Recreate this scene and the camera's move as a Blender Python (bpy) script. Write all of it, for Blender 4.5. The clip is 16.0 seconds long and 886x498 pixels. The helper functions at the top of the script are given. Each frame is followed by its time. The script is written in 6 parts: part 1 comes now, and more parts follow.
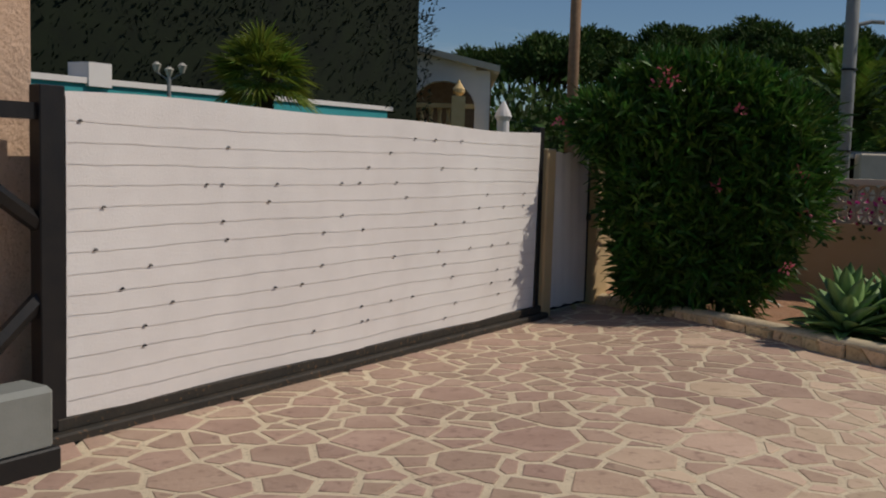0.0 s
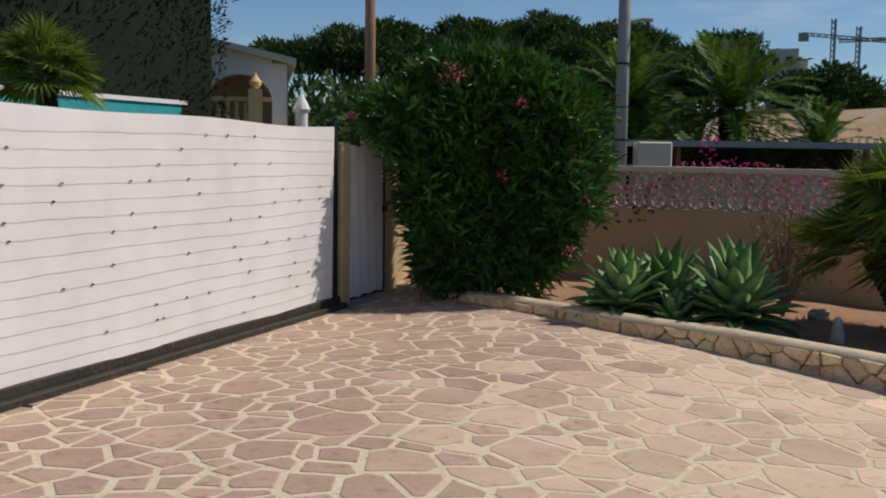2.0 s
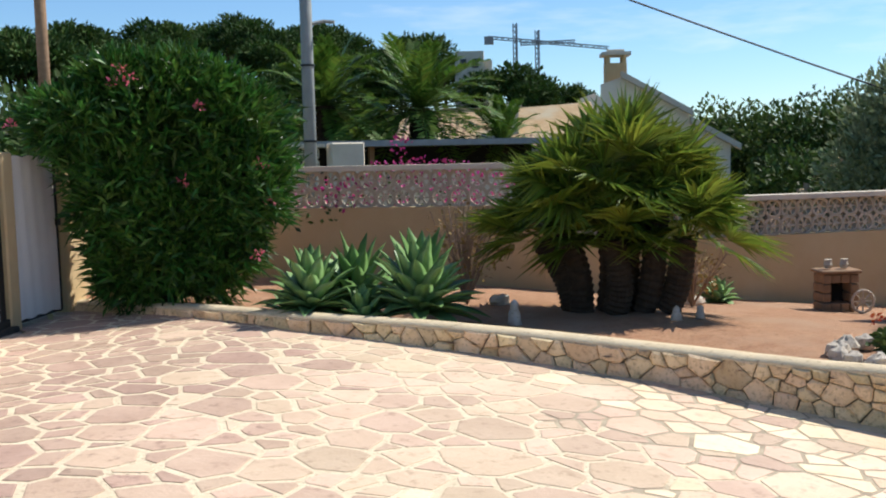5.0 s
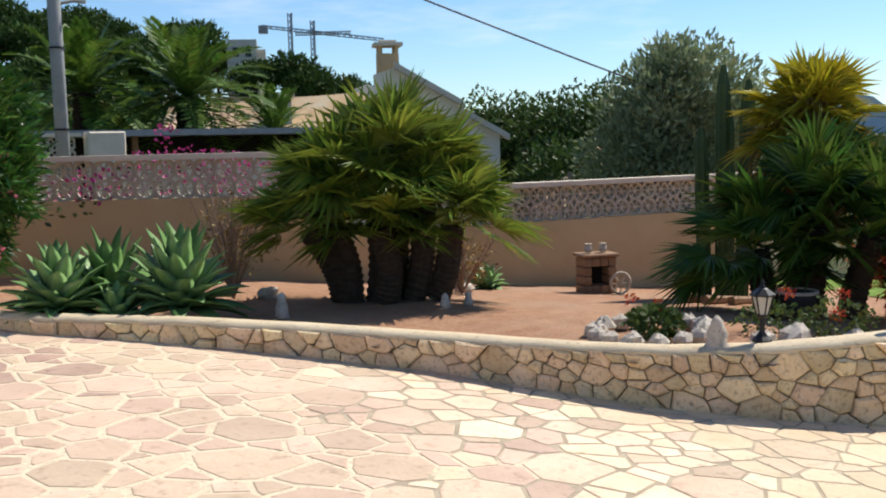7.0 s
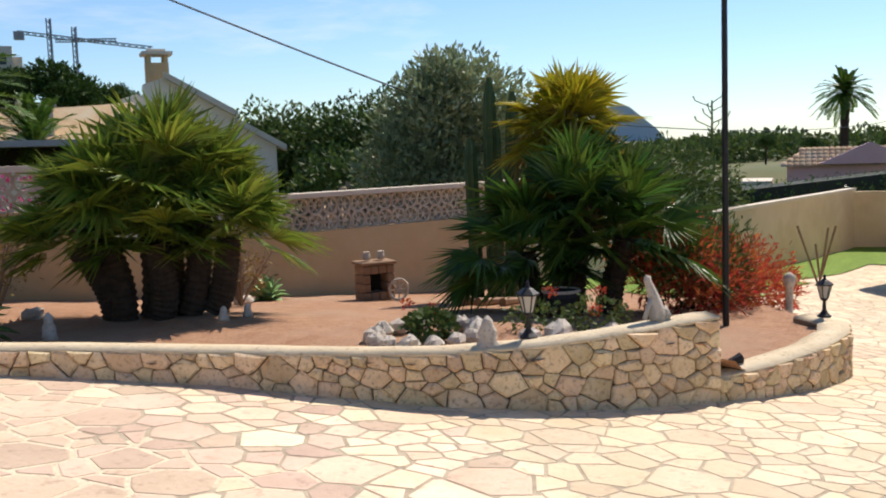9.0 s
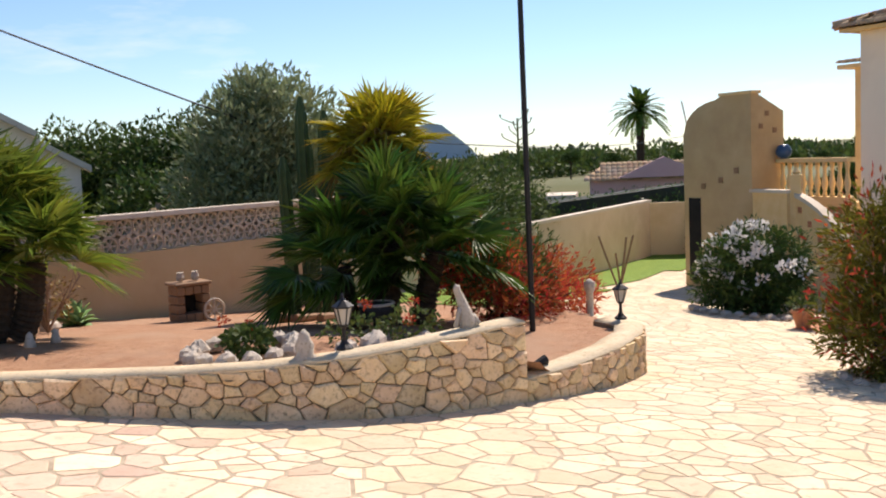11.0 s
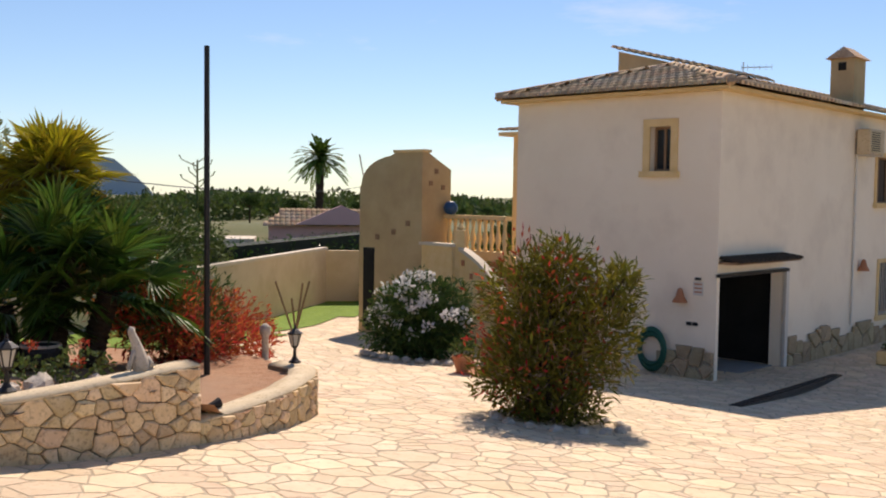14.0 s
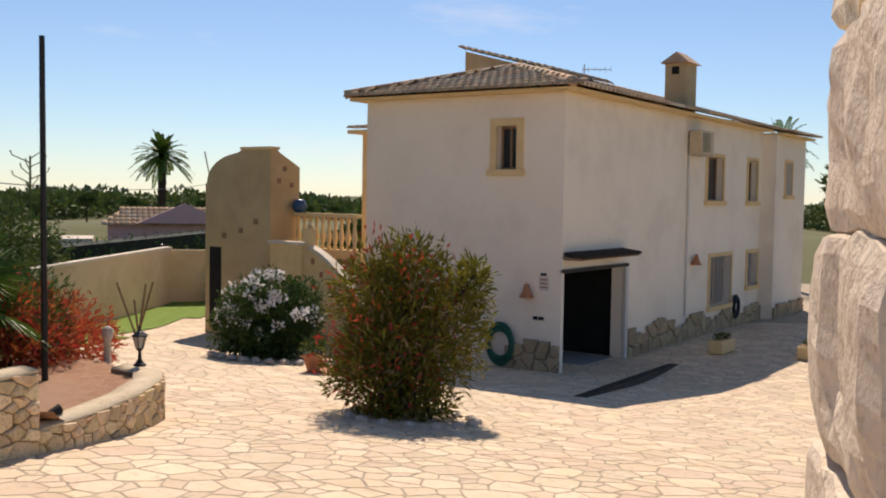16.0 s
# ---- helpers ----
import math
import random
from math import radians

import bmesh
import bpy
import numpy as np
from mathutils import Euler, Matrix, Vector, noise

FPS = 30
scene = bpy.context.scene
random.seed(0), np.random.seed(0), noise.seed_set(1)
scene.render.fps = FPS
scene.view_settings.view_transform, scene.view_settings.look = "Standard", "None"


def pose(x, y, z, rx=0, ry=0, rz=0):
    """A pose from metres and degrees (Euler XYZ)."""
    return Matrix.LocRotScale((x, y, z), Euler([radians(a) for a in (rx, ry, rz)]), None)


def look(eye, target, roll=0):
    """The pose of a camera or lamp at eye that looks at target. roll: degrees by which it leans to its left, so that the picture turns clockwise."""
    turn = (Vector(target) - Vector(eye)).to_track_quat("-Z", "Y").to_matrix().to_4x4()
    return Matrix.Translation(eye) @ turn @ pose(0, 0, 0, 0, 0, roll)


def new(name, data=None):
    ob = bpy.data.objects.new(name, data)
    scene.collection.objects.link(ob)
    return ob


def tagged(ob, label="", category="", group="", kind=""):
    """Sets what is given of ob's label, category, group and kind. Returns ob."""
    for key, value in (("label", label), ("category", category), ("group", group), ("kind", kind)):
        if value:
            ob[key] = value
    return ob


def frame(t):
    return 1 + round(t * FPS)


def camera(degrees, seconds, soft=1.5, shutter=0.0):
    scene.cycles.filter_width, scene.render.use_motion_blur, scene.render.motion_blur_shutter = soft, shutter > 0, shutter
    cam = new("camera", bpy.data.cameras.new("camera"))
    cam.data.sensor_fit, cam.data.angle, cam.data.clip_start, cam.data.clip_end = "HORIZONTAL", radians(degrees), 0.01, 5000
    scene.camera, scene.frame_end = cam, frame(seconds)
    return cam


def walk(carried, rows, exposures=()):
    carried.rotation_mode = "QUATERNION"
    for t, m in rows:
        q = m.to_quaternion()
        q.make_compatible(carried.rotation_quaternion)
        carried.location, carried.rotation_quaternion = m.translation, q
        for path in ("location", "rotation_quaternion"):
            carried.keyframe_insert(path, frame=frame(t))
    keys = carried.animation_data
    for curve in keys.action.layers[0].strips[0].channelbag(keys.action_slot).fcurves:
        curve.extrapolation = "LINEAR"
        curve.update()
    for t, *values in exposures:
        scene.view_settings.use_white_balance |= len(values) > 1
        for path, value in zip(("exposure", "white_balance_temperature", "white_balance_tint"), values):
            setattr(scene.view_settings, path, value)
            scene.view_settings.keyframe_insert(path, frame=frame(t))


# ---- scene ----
cam = camera(48.0, 16.0, soft=2.0)
PATH = [
    (0, (-0.054, -0.061, 1.674), (-0.08, 1.93, 1.487), 1.7),
    (0.5, (-0.03, -0.093, 1.675), (0.035, 1.897, 1.481), 1.4),
    (1, (-0.012, -0.139, 1.681), (0.157, 1.844, 1.486), 1.4),
    (1.5, (0.014, -0.207, 1.688), (0.274, 1.766, 1.494), 1.1),
    (2, (0.032, -0.286, 1.699), (0.39, 1.673, 1.503), 0.8),
    (2.5, (0.06, -0.322, 1.698), (0.515, 1.616, 1.504), 0.8),
    (3, (0.1, -0.318, 1.691), (0.651, 1.594, 1.499), 0.7),
    (3.5, (0.146, -0.32, 1.689), (0.805, 1.559, 1.5), 0.5),
    (4, (0.178, -0.337, 1.689), (0.929, 1.507, 1.502), 0.0),
    (4.2, (0.194, -0.337, 1.687), (0.968, 1.497, 1.498), -0.3),
    (6.3, (0.455, -0.229, 1.636), (1.602, 1.397, 1.434), -0.9),
    (6.5, (0.476, -0.217, 1.634), (1.655, 1.385, 1.426), -0.6),
    (7, (0.519, -0.197, 1.628), (1.783, 1.337, 1.411), -1.3),
    (7.5, (0.536, -0.202, 1.621), (1.887, 1.256, 1.402), -1.8),
    (8, (0.524, -0.233, 1.619), (1.953, 1.149, 1.404), -1.9),
    (8.5, (0.487, -0.279, 1.626), (1.99, 1.022, 1.412), -1.9),
    (9, (0.438, -0.332, 1.634), (2.007, 0.89, 1.425), -1.8),
    (9.2, (0.417, -0.35, 1.635), (2.015, 0.834, 1.428), -1.9),
    (11.3, (0.217, -0.524, 1.62), (2.0, 0.364, 1.437), -2.5),
    (11.5, (0.199, -0.54, 1.621), (1.992, 0.328, 1.44), -2.5),
    (12, (0.147, -0.577, 1.629), (1.988, 0.186, 1.461), -2.1),
    (12.5, (0.07, -0.604, 1.639), (1.95, 0.062, 1.488), -1.6),
    (13, (-0.022, -0.615, 1.657), (1.897, -0.066, 1.524), -0.6),
    (13.5, (-0.088, -0.613, 1.669), (1.863, -0.187, 1.55), 0.3),
    (14, (-0.108, -0.608, 1.667), (1.866, -0.3, 1.562), 0.9),
    (14.5, (-0.103, -0.601, 1.665), (1.881, -0.375, 1.564), 1.1),
    (15, (-0.101, -0.594, 1.664), (1.892, -0.452, 1.561), 1.2),
    (15.5, (-0.108, -0.58, 1.66), (1.888, -0.519, 1.559), 1.2),
    (16, (-0.12, -0.57, 1.66), (1.877, -0.565, 1.556), 0.9),
]
walk(cam, [(t, look(eye, aim, roll)) for t, eye, aim, roll in PATH], [(0.0, -1.12, 7000, 12), (1.0, -1.12, 7000, 12), (2.0, -0.65, 6650, 10), (3.0, -0.05, 6450, 8), (3.5, 0.12, 6400, 7), (4.2, 0.22, 6400, 7), (6.5, 0.18, 6500, 9), (9.0, 0.18, 6800, 13), (12.0, 0.35, 7300, 19), (13.0, 0.22, 7400, 19), (14.0, 0.02, 7450, 19), (16.0, -0.12, 7450, 19)])

# ---- light ----
world = bpy.data.worlds.new("world")
scene.world = world
world.use_nodes = True
wt = world.node_tree
sky = wt.nodes.new("ShaderNodeTexSky")
sky.sky_type = "NISHITA"
sky.sun_disc = False
sky.sun_elevation = radians(49)
sky.sun_rotation = radians(89.5)
sky.altitude = 50
sky.air_density, sky.dust_density, sky.ozone_density = 1.0, 0.05, 5.0
bgn = wt.nodes["Background"]
bgn.inputs["Strength"].default_value = 0.115
# thin streaks of high cloud
wco = wt.nodes.new("ShaderNodeTexCoord")
wmap = wt.nodes.new("ShaderNodeMapping")
wmap.inputs["Scale"].default_value = (1.2, 1.6, 7.0)
wno = wt.nodes.new("ShaderNodeTexNoise")
wno.inputs["Scale"].default_value, wno.inputs["Detail"].default_value, wno.inputs["Roughness"].default_value = 2.2, 6, 0.6
wra = wt.nodes.new("ShaderNodeValToRGB")
wra.color_ramp.elements[0].position, wra.color_ramp.elements[1].position = 0.56, 0.82
wmx = wt.nodes.new("ShaderNodeMixRGB")
wmx.inputs[2].default_value = (8.5, 8.7, 9.0, 1)
wt.links.new(wco.outputs["Generated"], wmap.inputs[0])
wt.links.new(wmap.outputs[0], wno.inputs["Vector"])
wt.links.new(wno.outputs["Fac"], wra.inputs[0])
wmul = wt.nodes.new("ShaderNodeMath")
wmul.operation = "MULTIPLY"
wmul.inputs[1].default_value = 0.55
wt.links.new(wra.outputs[0], wmul.inputs[0])
wt.links.new(wmul.outputs[0], wmx.inputs[0])
wtint = wt.nodes.new("ShaderNodeMixRGB")
wtint.blend_type = "MULTIPLY"
wtint.inputs[0].default_value = 1.0
wtint.inputs[2].default_value = (0.87, 0.985, 1.09, 1)
wt.links.new(sky.outputs[0], wtint.inputs[1])
wt.links.new(wtint.outputs[0], wmx.inputs[1])
wt.links.new(wmx.outputs[0], bgn.inputs["Color"])

sun = new("sun", bpy.data.lights.new("sun", "SUN"))
sun.data.energy, sun.data.angle, sun.data.color = 5.4, radians(0.53), (1.0, 0.95, 0.87)
SUN_AZ, SUN_EL = radians(0.5), radians(49)
sun.matrix_world = look((60 * math.cos(SUN_AZ) * math.cos(SUN_EL), 60 * math.sin(SUN_AZ) * math.cos(SUN_EL), 60 * math.sin(SUN_EL)), (0, 0, 0))


# ---- materials ----
def material(name, c1, c2, scale=4.0, rough=0.8, bump=0.0, bump_scale=40.0, c3=None, spots=0.0, per_object=0.0, metal=0.0, per_island=0.0, trans=0.0, c4=None, c4_scale=0.7):
    m = bpy.data.materials.new(name)
    m.use_nodes = True
    nt = m.node_tree
    b = nt.nodes["Principled BSDF"]
    b.inputs["Roughness"].default_value, b.inputs["Metallic"].default_value = rough, metal
    b.inputs["Specular IOR Level"].default_value = 0.3
    co = nt.nodes.new("ShaderNodeNewGeometry")

    def noise_tex(s, detail=5):
        n = nt.nodes.new("ShaderNodeTexNoise")
        n.inputs["Scale"].default_value, n.inputs["Detail"].default_value, n.inputs["Roughness"].default_value = s, detail, 0.62
        nt.links.new(co.outputs["Position"], n.inputs["Vector"])
        return n

    def ramp(src, lo, hi):
        r = nt.nodes.new("ShaderNodeMapRange")
        r.inputs["From Min"].default_value, r.inputs["From Max"].default_value = lo, hi
        nt.links.new(src, r.inputs["Value"])
        return r.outputs[0]

    def mixed(fac, a, bcol):
        x = nt.nodes.new("ShaderNodeMixRGB")
        nt.links.new(fac, x.inputs[0])
        for k, v in ((1, a), (2, bcol)):
            if isinstance(v, tuple):
                x.inputs[k].default_value = (*v, 1)
            else:
                nt.links.new(v, x.inputs[k])
        return x.outputs[0]

    col = mixed(ramp(noise_tex(scale).outputs["Fac"], 0.32, 0.68), c1, c2)
    if c3:
        col = mixed(ramp(noise_tex(scale * 6, 3).outputs["Fac"], 0.62 - spots * 0.2, 0.72), col, c3)
    if c4:
        col = mixed(ramp(noise_tex(c4_scale, 4).outputs["Fac"], 0.48, 0.66), col, c4)
    for amount, node, out in ((per_object, "ShaderNodeObjectInfo", "Random"), (per_island, "ShaderNodeNewGeometry", "Random Per Island")):
        if amount:
            oi = nt.nodes.new(node)
            h = nt.nodes.new("ShaderNodeHueSaturation")
            mr = nt.nodes.new("ShaderNodeMapRange")
            mr.inputs["To Min"].default_value, mr.inputs["To Max"].default_value = 1 - amount, 1 + amount
            nt.links.new(oi.outputs[out], mr.inputs["Value"])
            nt.links.new(mr.outputs[0], h.inputs["Value"])
            wn = nt.nodes.new("ShaderNodeTexWhiteNoise")
            wn.noise_dimensions = "1D"
            nt.links.new(oi.outputs[out], wn.inputs["W"])
            m2 = nt.nodes.new("ShaderNodeMapRange")
            m2.inputs["To Min"].default_value, m2.inputs["To Max"].default_value = 0.5 - amount * 0.06, 0.5 + amount * 0.06
            nt.links.new(wn.outputs["Value"], m2.inputs["Value"])
            nt.links.new(m2.outputs[0], h.inputs["Hue"])
            nt.links.new(col, h.inputs["Color"])
            col = h.outputs[0]
    nt.links.new(col, b.inputs["Base Color"])
    if bump:
        bp = nt.nodes.new("ShaderNodeBump")
        bp.inputs["Strength"].default_value, bp.inputs["Distance"].default_value = bump, 0.02
        nt.links.new(noise_tex(bump_scale, 6).outputs["Fac"], bp.inputs["Height"])
        nt.links.new(bp.outputs[0], b.inputs["Normal"])
    if trans:
        tr = nt.nodes.new("ShaderNodeBsdfTranslucent")
        nt.links.new(col, tr.inputs["Color"])
        ms = nt.nodes.new("ShaderNodeMixShader")
        ms.inputs[0].default_value = trans
        nt.links.new(b.outputs[0], ms.inputs[1])
        nt.links.new(tr.outputs[0], ms.inputs[2])
        nt.links.new(ms.outputs[0], nt.nodes["Material Output"].inputs["Surface"])
    return m


M = {}
M["paving"] = material("paving_stone", (0.43, 0.295, 0.21), (0.54, 0.385, 0.28), 2.2, 0.75, 0.35, 30, (0.33, 0.22, 0.16), 0.3, per_object=0.15, per_island=0.12)
M["mortar"] = material("mortar", (0.74, 0.62, 0.44), (0.64, 0.52, 0.36), 5, 0.9, 0.5, 60, (0.40, 0.31, 0.21), 0.3)
M["pale_paving"] = material("pale_paving_stone", (0.73, 0.53, 0.34), (0.81, 0.64, 0.44), 2.0, 0.75, 0.35, 30, (0.58, 0.42, 0.28), 0.3, per_object=0.16, per_island=0.14)
M["peach_paving"] = material("peach_paving_stone", (0.54, 0.39, 0.27), (0.64, 0.48, 0.34), 2.0, 0.75, 0.35, 30, (0.44, 0.31, 0.21), 0.3, per_object=0.16, per_island=0.14)
M["dark_mortar"] = material("weathered_mortar", (0.34, 0.27, 0.19), (0.50, 0.41, 0.29), 5, 0.9, 0.5, 60)
M["plinth"] = material("tan_plinth_stone", (0.36, 0.26, 0.15), (0.48, 0.37, 0.23), 5, 0.85, 0.6, 25, (0.26, 0.18, 0.1), 0.4, per_object=0.15)
M["rubble"] = material("rubble_stone", (0.60, 0.44, 0.23), (0.73, 0.58, 0.36), 5, 0.85, 0.7, 25, (0.36, 0.25, 0.14), 0.5, per_object=0.2, per_island=0.2)
M["pier_stone"] = material("pier_stone", (0.70, 0.58, 0.42), (0.80, 0.69, 0.53), 6, 0.85, 0.9, 22, (0.50, 0.39, 0.26), 0.4, per_object=0.1)
M["rubble_joint"] = material("rubble_joint", (0.17, 0.125, 0.08), (0.30, 0.23, 0.15), 8, 0.95, 0.4, 50)
M["coping"] = material("coping_mortar", (0.56, 0.44, 0.28), (0.66, 0.55, 0.38), 3, 0.9, 0.5, 30, (0.4, 0.3, 0.19), 0.3)
M["soil"] = material("red_gravel_soil", (0.40, 0.20, 0.11), (0.50, 0.29, 0.17), 5, 0.95, 1.0, 90, (0.25, 0.13, 0.07), 0.5, c4=(0.44, 0.27, 0.17))
M["earth"] = material("dry_earth", (0.15, 0.13, 0.06), (0.09, 0.11, 0.035), 0.08, 0.95, 0.5, 5, (0.12, 0.13, 0.05), 0.4)
M["white"] = material("white_house_paint", (0.90, 0.79, 0.64), (0.86, 0.75, 0.60), 0.8, 0.9, 0.15, 120, c4=(0.80, 0.69, 0.55))
M["beige"] = material("beige_render", (0.50, 0.36, 0.19), (0.56, 0.42, 0.24), 1.2, 0.92, 0.5, 60, c4=(0.46, 0.33, 0.18))
M["pale_beige"] = material("pale_beige_render", (0.62, 0.49, 0.32), (0.67, 0.54, 0.37), 1.2, 0.92, 0.4, 60, c4=(0.57, 0.44, 0.28))
M["pinkish"] = material("rough_pink_render", (0.66, 0.46, 0.33), (0.58, 0.39, 0.27), 6, 0.95, 1.0, 25, (0.45, 0.29, 0.2), 0.3)
M["block"] = material("breeze_block", (0.44, 0.37, 0.28), (0.52, 0.45, 0.35), 4, 0.92, 0.3, 60, per_object=0.08)
M["cap"] = material("pale_coping", (0.66, 0.58, 0.47), (0.58, 0.50, 0.39), 3, 0.85, 0.2, 40)
M["sandstone"] = material("sandstone_trim", (0.72, 0.50, 0.23), (0.78, 0.57, 0.30), 5, 0.85, 0.3, 40)
M["tile"] = material("roof_tile", (0.46, 0.27, 0.14), (0.58, 0.40, 0.24), 6, 0.85, 0.3, 40, (0.25, 0.17, 0.10), 0.5, per_island=0.2, c4=(0.50, 0.40, 0.28))
M["terracotta"] = material("terracotta", (0.48, 0.20, 0.10), (0.40, 0.16, 0.08), 6, 0.8, 0.2, 40)
M["screen"] = material("white_reed_screen", (0.78, 0.74, 0.71), (0.73, 0.69, 0.66), 3, 0.7, 0.2, 60, c4=(0.81, 0.78, 0.75))
M["black"] = material("black_steel", (0.012, 0.012, 0.013), (0.02, 0.018, 0.017), 8, 0.45, 0.1, 60)
M["wire"] = material("grey_wire", (0.50, 0.46, 0.43), (0.58, 0.54, 0.50), 8, 0.5)
M["rail"] = material("gate_rail", (0.028, 0.026, 0.022), (0.05, 0.042, 0.033), 5, 0.7, 0.3, 30, (0.2, 0.11, 0.05), 0.1)
M["grey_box"] = material("grey_plastic", (0.20, 0.21, 0.19), (0.24, 0.25, 0.23), 3, 0.5, 0.1, 60)
# near-black colour that stands in for the shade inside openings
M["dark"] = material("interior_shade_black", (0.012, 0.011, 0.01), (0.02, 0.018, 0.016), 3, 0.9)
M["teal"] = material("teal_paint", (0.03, 0.28, 0.30), (0.04, 0.34, 0.36), 2, 0.7, 0.1, 40)
M["concrete"] = material("concrete_pole", (0.24, 0.25, 0.25), (0.31, 0.32, 0.31), 4, 0.85, 0.2, 50)
M["wood"] = material("weathered_wood", (0.24, 0.14, 0.08), (0.32, 0.20, 0.12), 9, 0.85, 0.3, 40)
M["bark"] = material("palm_bark", (0.035, 0.024, 0.015), (0.065, 0.044, 0.028), 14, 0.95, 1.0, 30)
M["leaf"] = material("oleander_leaf", (0.026, 0.078, 0.012), (0.075, 0.17, 0.028), 3, 0.36, per_island=0.5, trans=0.25)
M["fan"] = material("fan_palm_leaf", (0.09, 0.15, 0.018), (0.21, 0.25, 0.035), 1.6, 0.36, per_island=0.45, trans=0.32)
# darker copy of the fan leaf: shade on the low palm put into colour
M["shade_fan"] = material("shaded_palm_leaf", (0.035, 0.085, 0.012), (0.085, 0.15, 0.022), 1.6, 0.36, per_island=0.45, trans=0.25)
M["yellow_fan"] = material("yellow_palm_leaf", (0.30, 0.27, 0.015), (0.38, 0.31, 0.02), 1.6, 0.5, per_island=0.3, trans=0.3)
M["dead_fan"] = material("dry_palm_leaf", (0.28, 0.18, 0.05), (0.2, 0.13, 0.04), 3, 0.7, per_island=0.35, trans=0.2)
M["feather"] = material("date_palm_leaf", (0.05, 0.115, 0.014), (0.12, 0.185, 0.028), 1.5, 0.5, per_island=0.35, trans=0.32)
M["agave"] = material("agave_leaf", (0.10, 0.22, 0.06), (0.20, 0.34, 0.13), 2.5, 0.42, per_island=0.25, trans=0.15)
M["olive"] = material("olive_leaf", (0.17, 0.22, 0.10), (0.27, 0.31, 0.17), 2.0, 0.6, per_island=0.35, trans=0.25)
M["pine"] = material("pine_needles", (0.026, 0.058, 0.010), (0.06, 0.105, 0.02), 0.5, 0.8, per_island=0.45, trans=0.15)
M["grove"] = material("grove_leaf", (0.035, 0.075, 0.014), (0.085, 0.13, 0.028), 0.8, 0.6, per_island=0.45, trans=0.2)
M["dull"] = material("dull_leaf", (0.05, 0.085, 0.02), (0.10, 0.14, 0.035), 1.0, 0.7, per_island=0.4, trans=0.2)
# near-black: the shade inside the hedge is put into this colour
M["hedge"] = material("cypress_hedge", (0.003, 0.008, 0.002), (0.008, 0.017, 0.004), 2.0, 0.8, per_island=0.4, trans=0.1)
M["bottle"] = material("bottlebrush_leaf", (0.10, 0.105, 0.012), (0.19, 0.165, 0.02), 2.5, 0.6, per_island=0.4, trans=0.3)
M["red"] = material("red_blossom", (0.42, 0.05, 0.025), (0.32, 0.07, 0.03), 3, 0.7, per_island=0.3, trans=0.3)
M["brick_red"] = material("rust_red_foliage", (0.46, 0.075, 0.03), (0.36, 0.09, 0.035), 3, 0.7, per_island=0.4, trans=0.35)
M["pink"] = material("pink_blossom", (0.60, 0.10, 0.16), (0.68, 0.2, 0.24), 3, 0.7, per_island=0.2, trans=0.3)
M["magenta"] = material("magenta_blossom", (0.42, 0.03, 0.17), (0.5, 0.06, 0.22), 3, 0.7, per_island=0.3, trans=0.3)
M["petal"] = material("white_petal", (0.8, 0.78, 0.76), (0.72, 0.70, 0.68), 3, 0.6, per_island=0.1, trans=0.3)
M["cactus"] = material("cactus_skin", (0.035, 0.07, 0.022), (0.055, 0.095, 0.032), 6, 0.7, 0.4, 40)
M["twig"] = material("dry_twig", (0.32, 0.23, 0.17), (0.24, 0.16, 0.11), 5, 0.9)
M["limestone"] = material("white_limestone", (0.60, 0.53, 0.44), (0.46, 0.39, 0.31), 7, 0.9, 1.0, 25, (0.32, 0.26, 0.2), 0.4)
M["grass"] = material("lawn", (0.12, 0.21, 0.02), (0.18, 0.27, 0.03), 3, 0.9, 1.0, 80)
M["pink_wall"] = material("pink_house_paint", (0.62, 0.42, 0.42), (0.58, 0.38, 0.38), 1, 0.9)
M["hose"] = material("green_hose", (0.012, 0.09, 0.06), (0.02, 0.12, 0.08), 5, 0.4)
M["tyre"] = material("black_rubber", (0.015, 0.015, 0.017), (0.025, 0.025, 0.027), 5, 0.7)
M["plastic"] = material("white_plastic", (0.66, 0.62, 0.56), (0.6, 0.56, 0.5), 3, 0.5)
M["glass"] = material("lamp_glass", (0.5, 0.47, 0.4), (0.42, 0.4, 0.35), 3, 0.15)
# blue-grey base colour carries the distance haze
M["rockface"] = material("haze_tinted_rock", (0.34, 0.42, 0.50), (0.38, 0.46, 0.54), 0.01, 1.0)
M["crane"] = material("crane_steel", (0.20, 0.21, 0.24), (0.25, 0.26, 0.3), 2, 0.6)
M["blue"] = material("blue_glaze", (0.02, 0.06, 0.14), (0.03, 0.08, 0.18), 4, 0.3)
M["pane"] = material("window_glass", (0.02, 0.022, 0.025), (0.03, 0.032, 0.035), 2, 0.08)


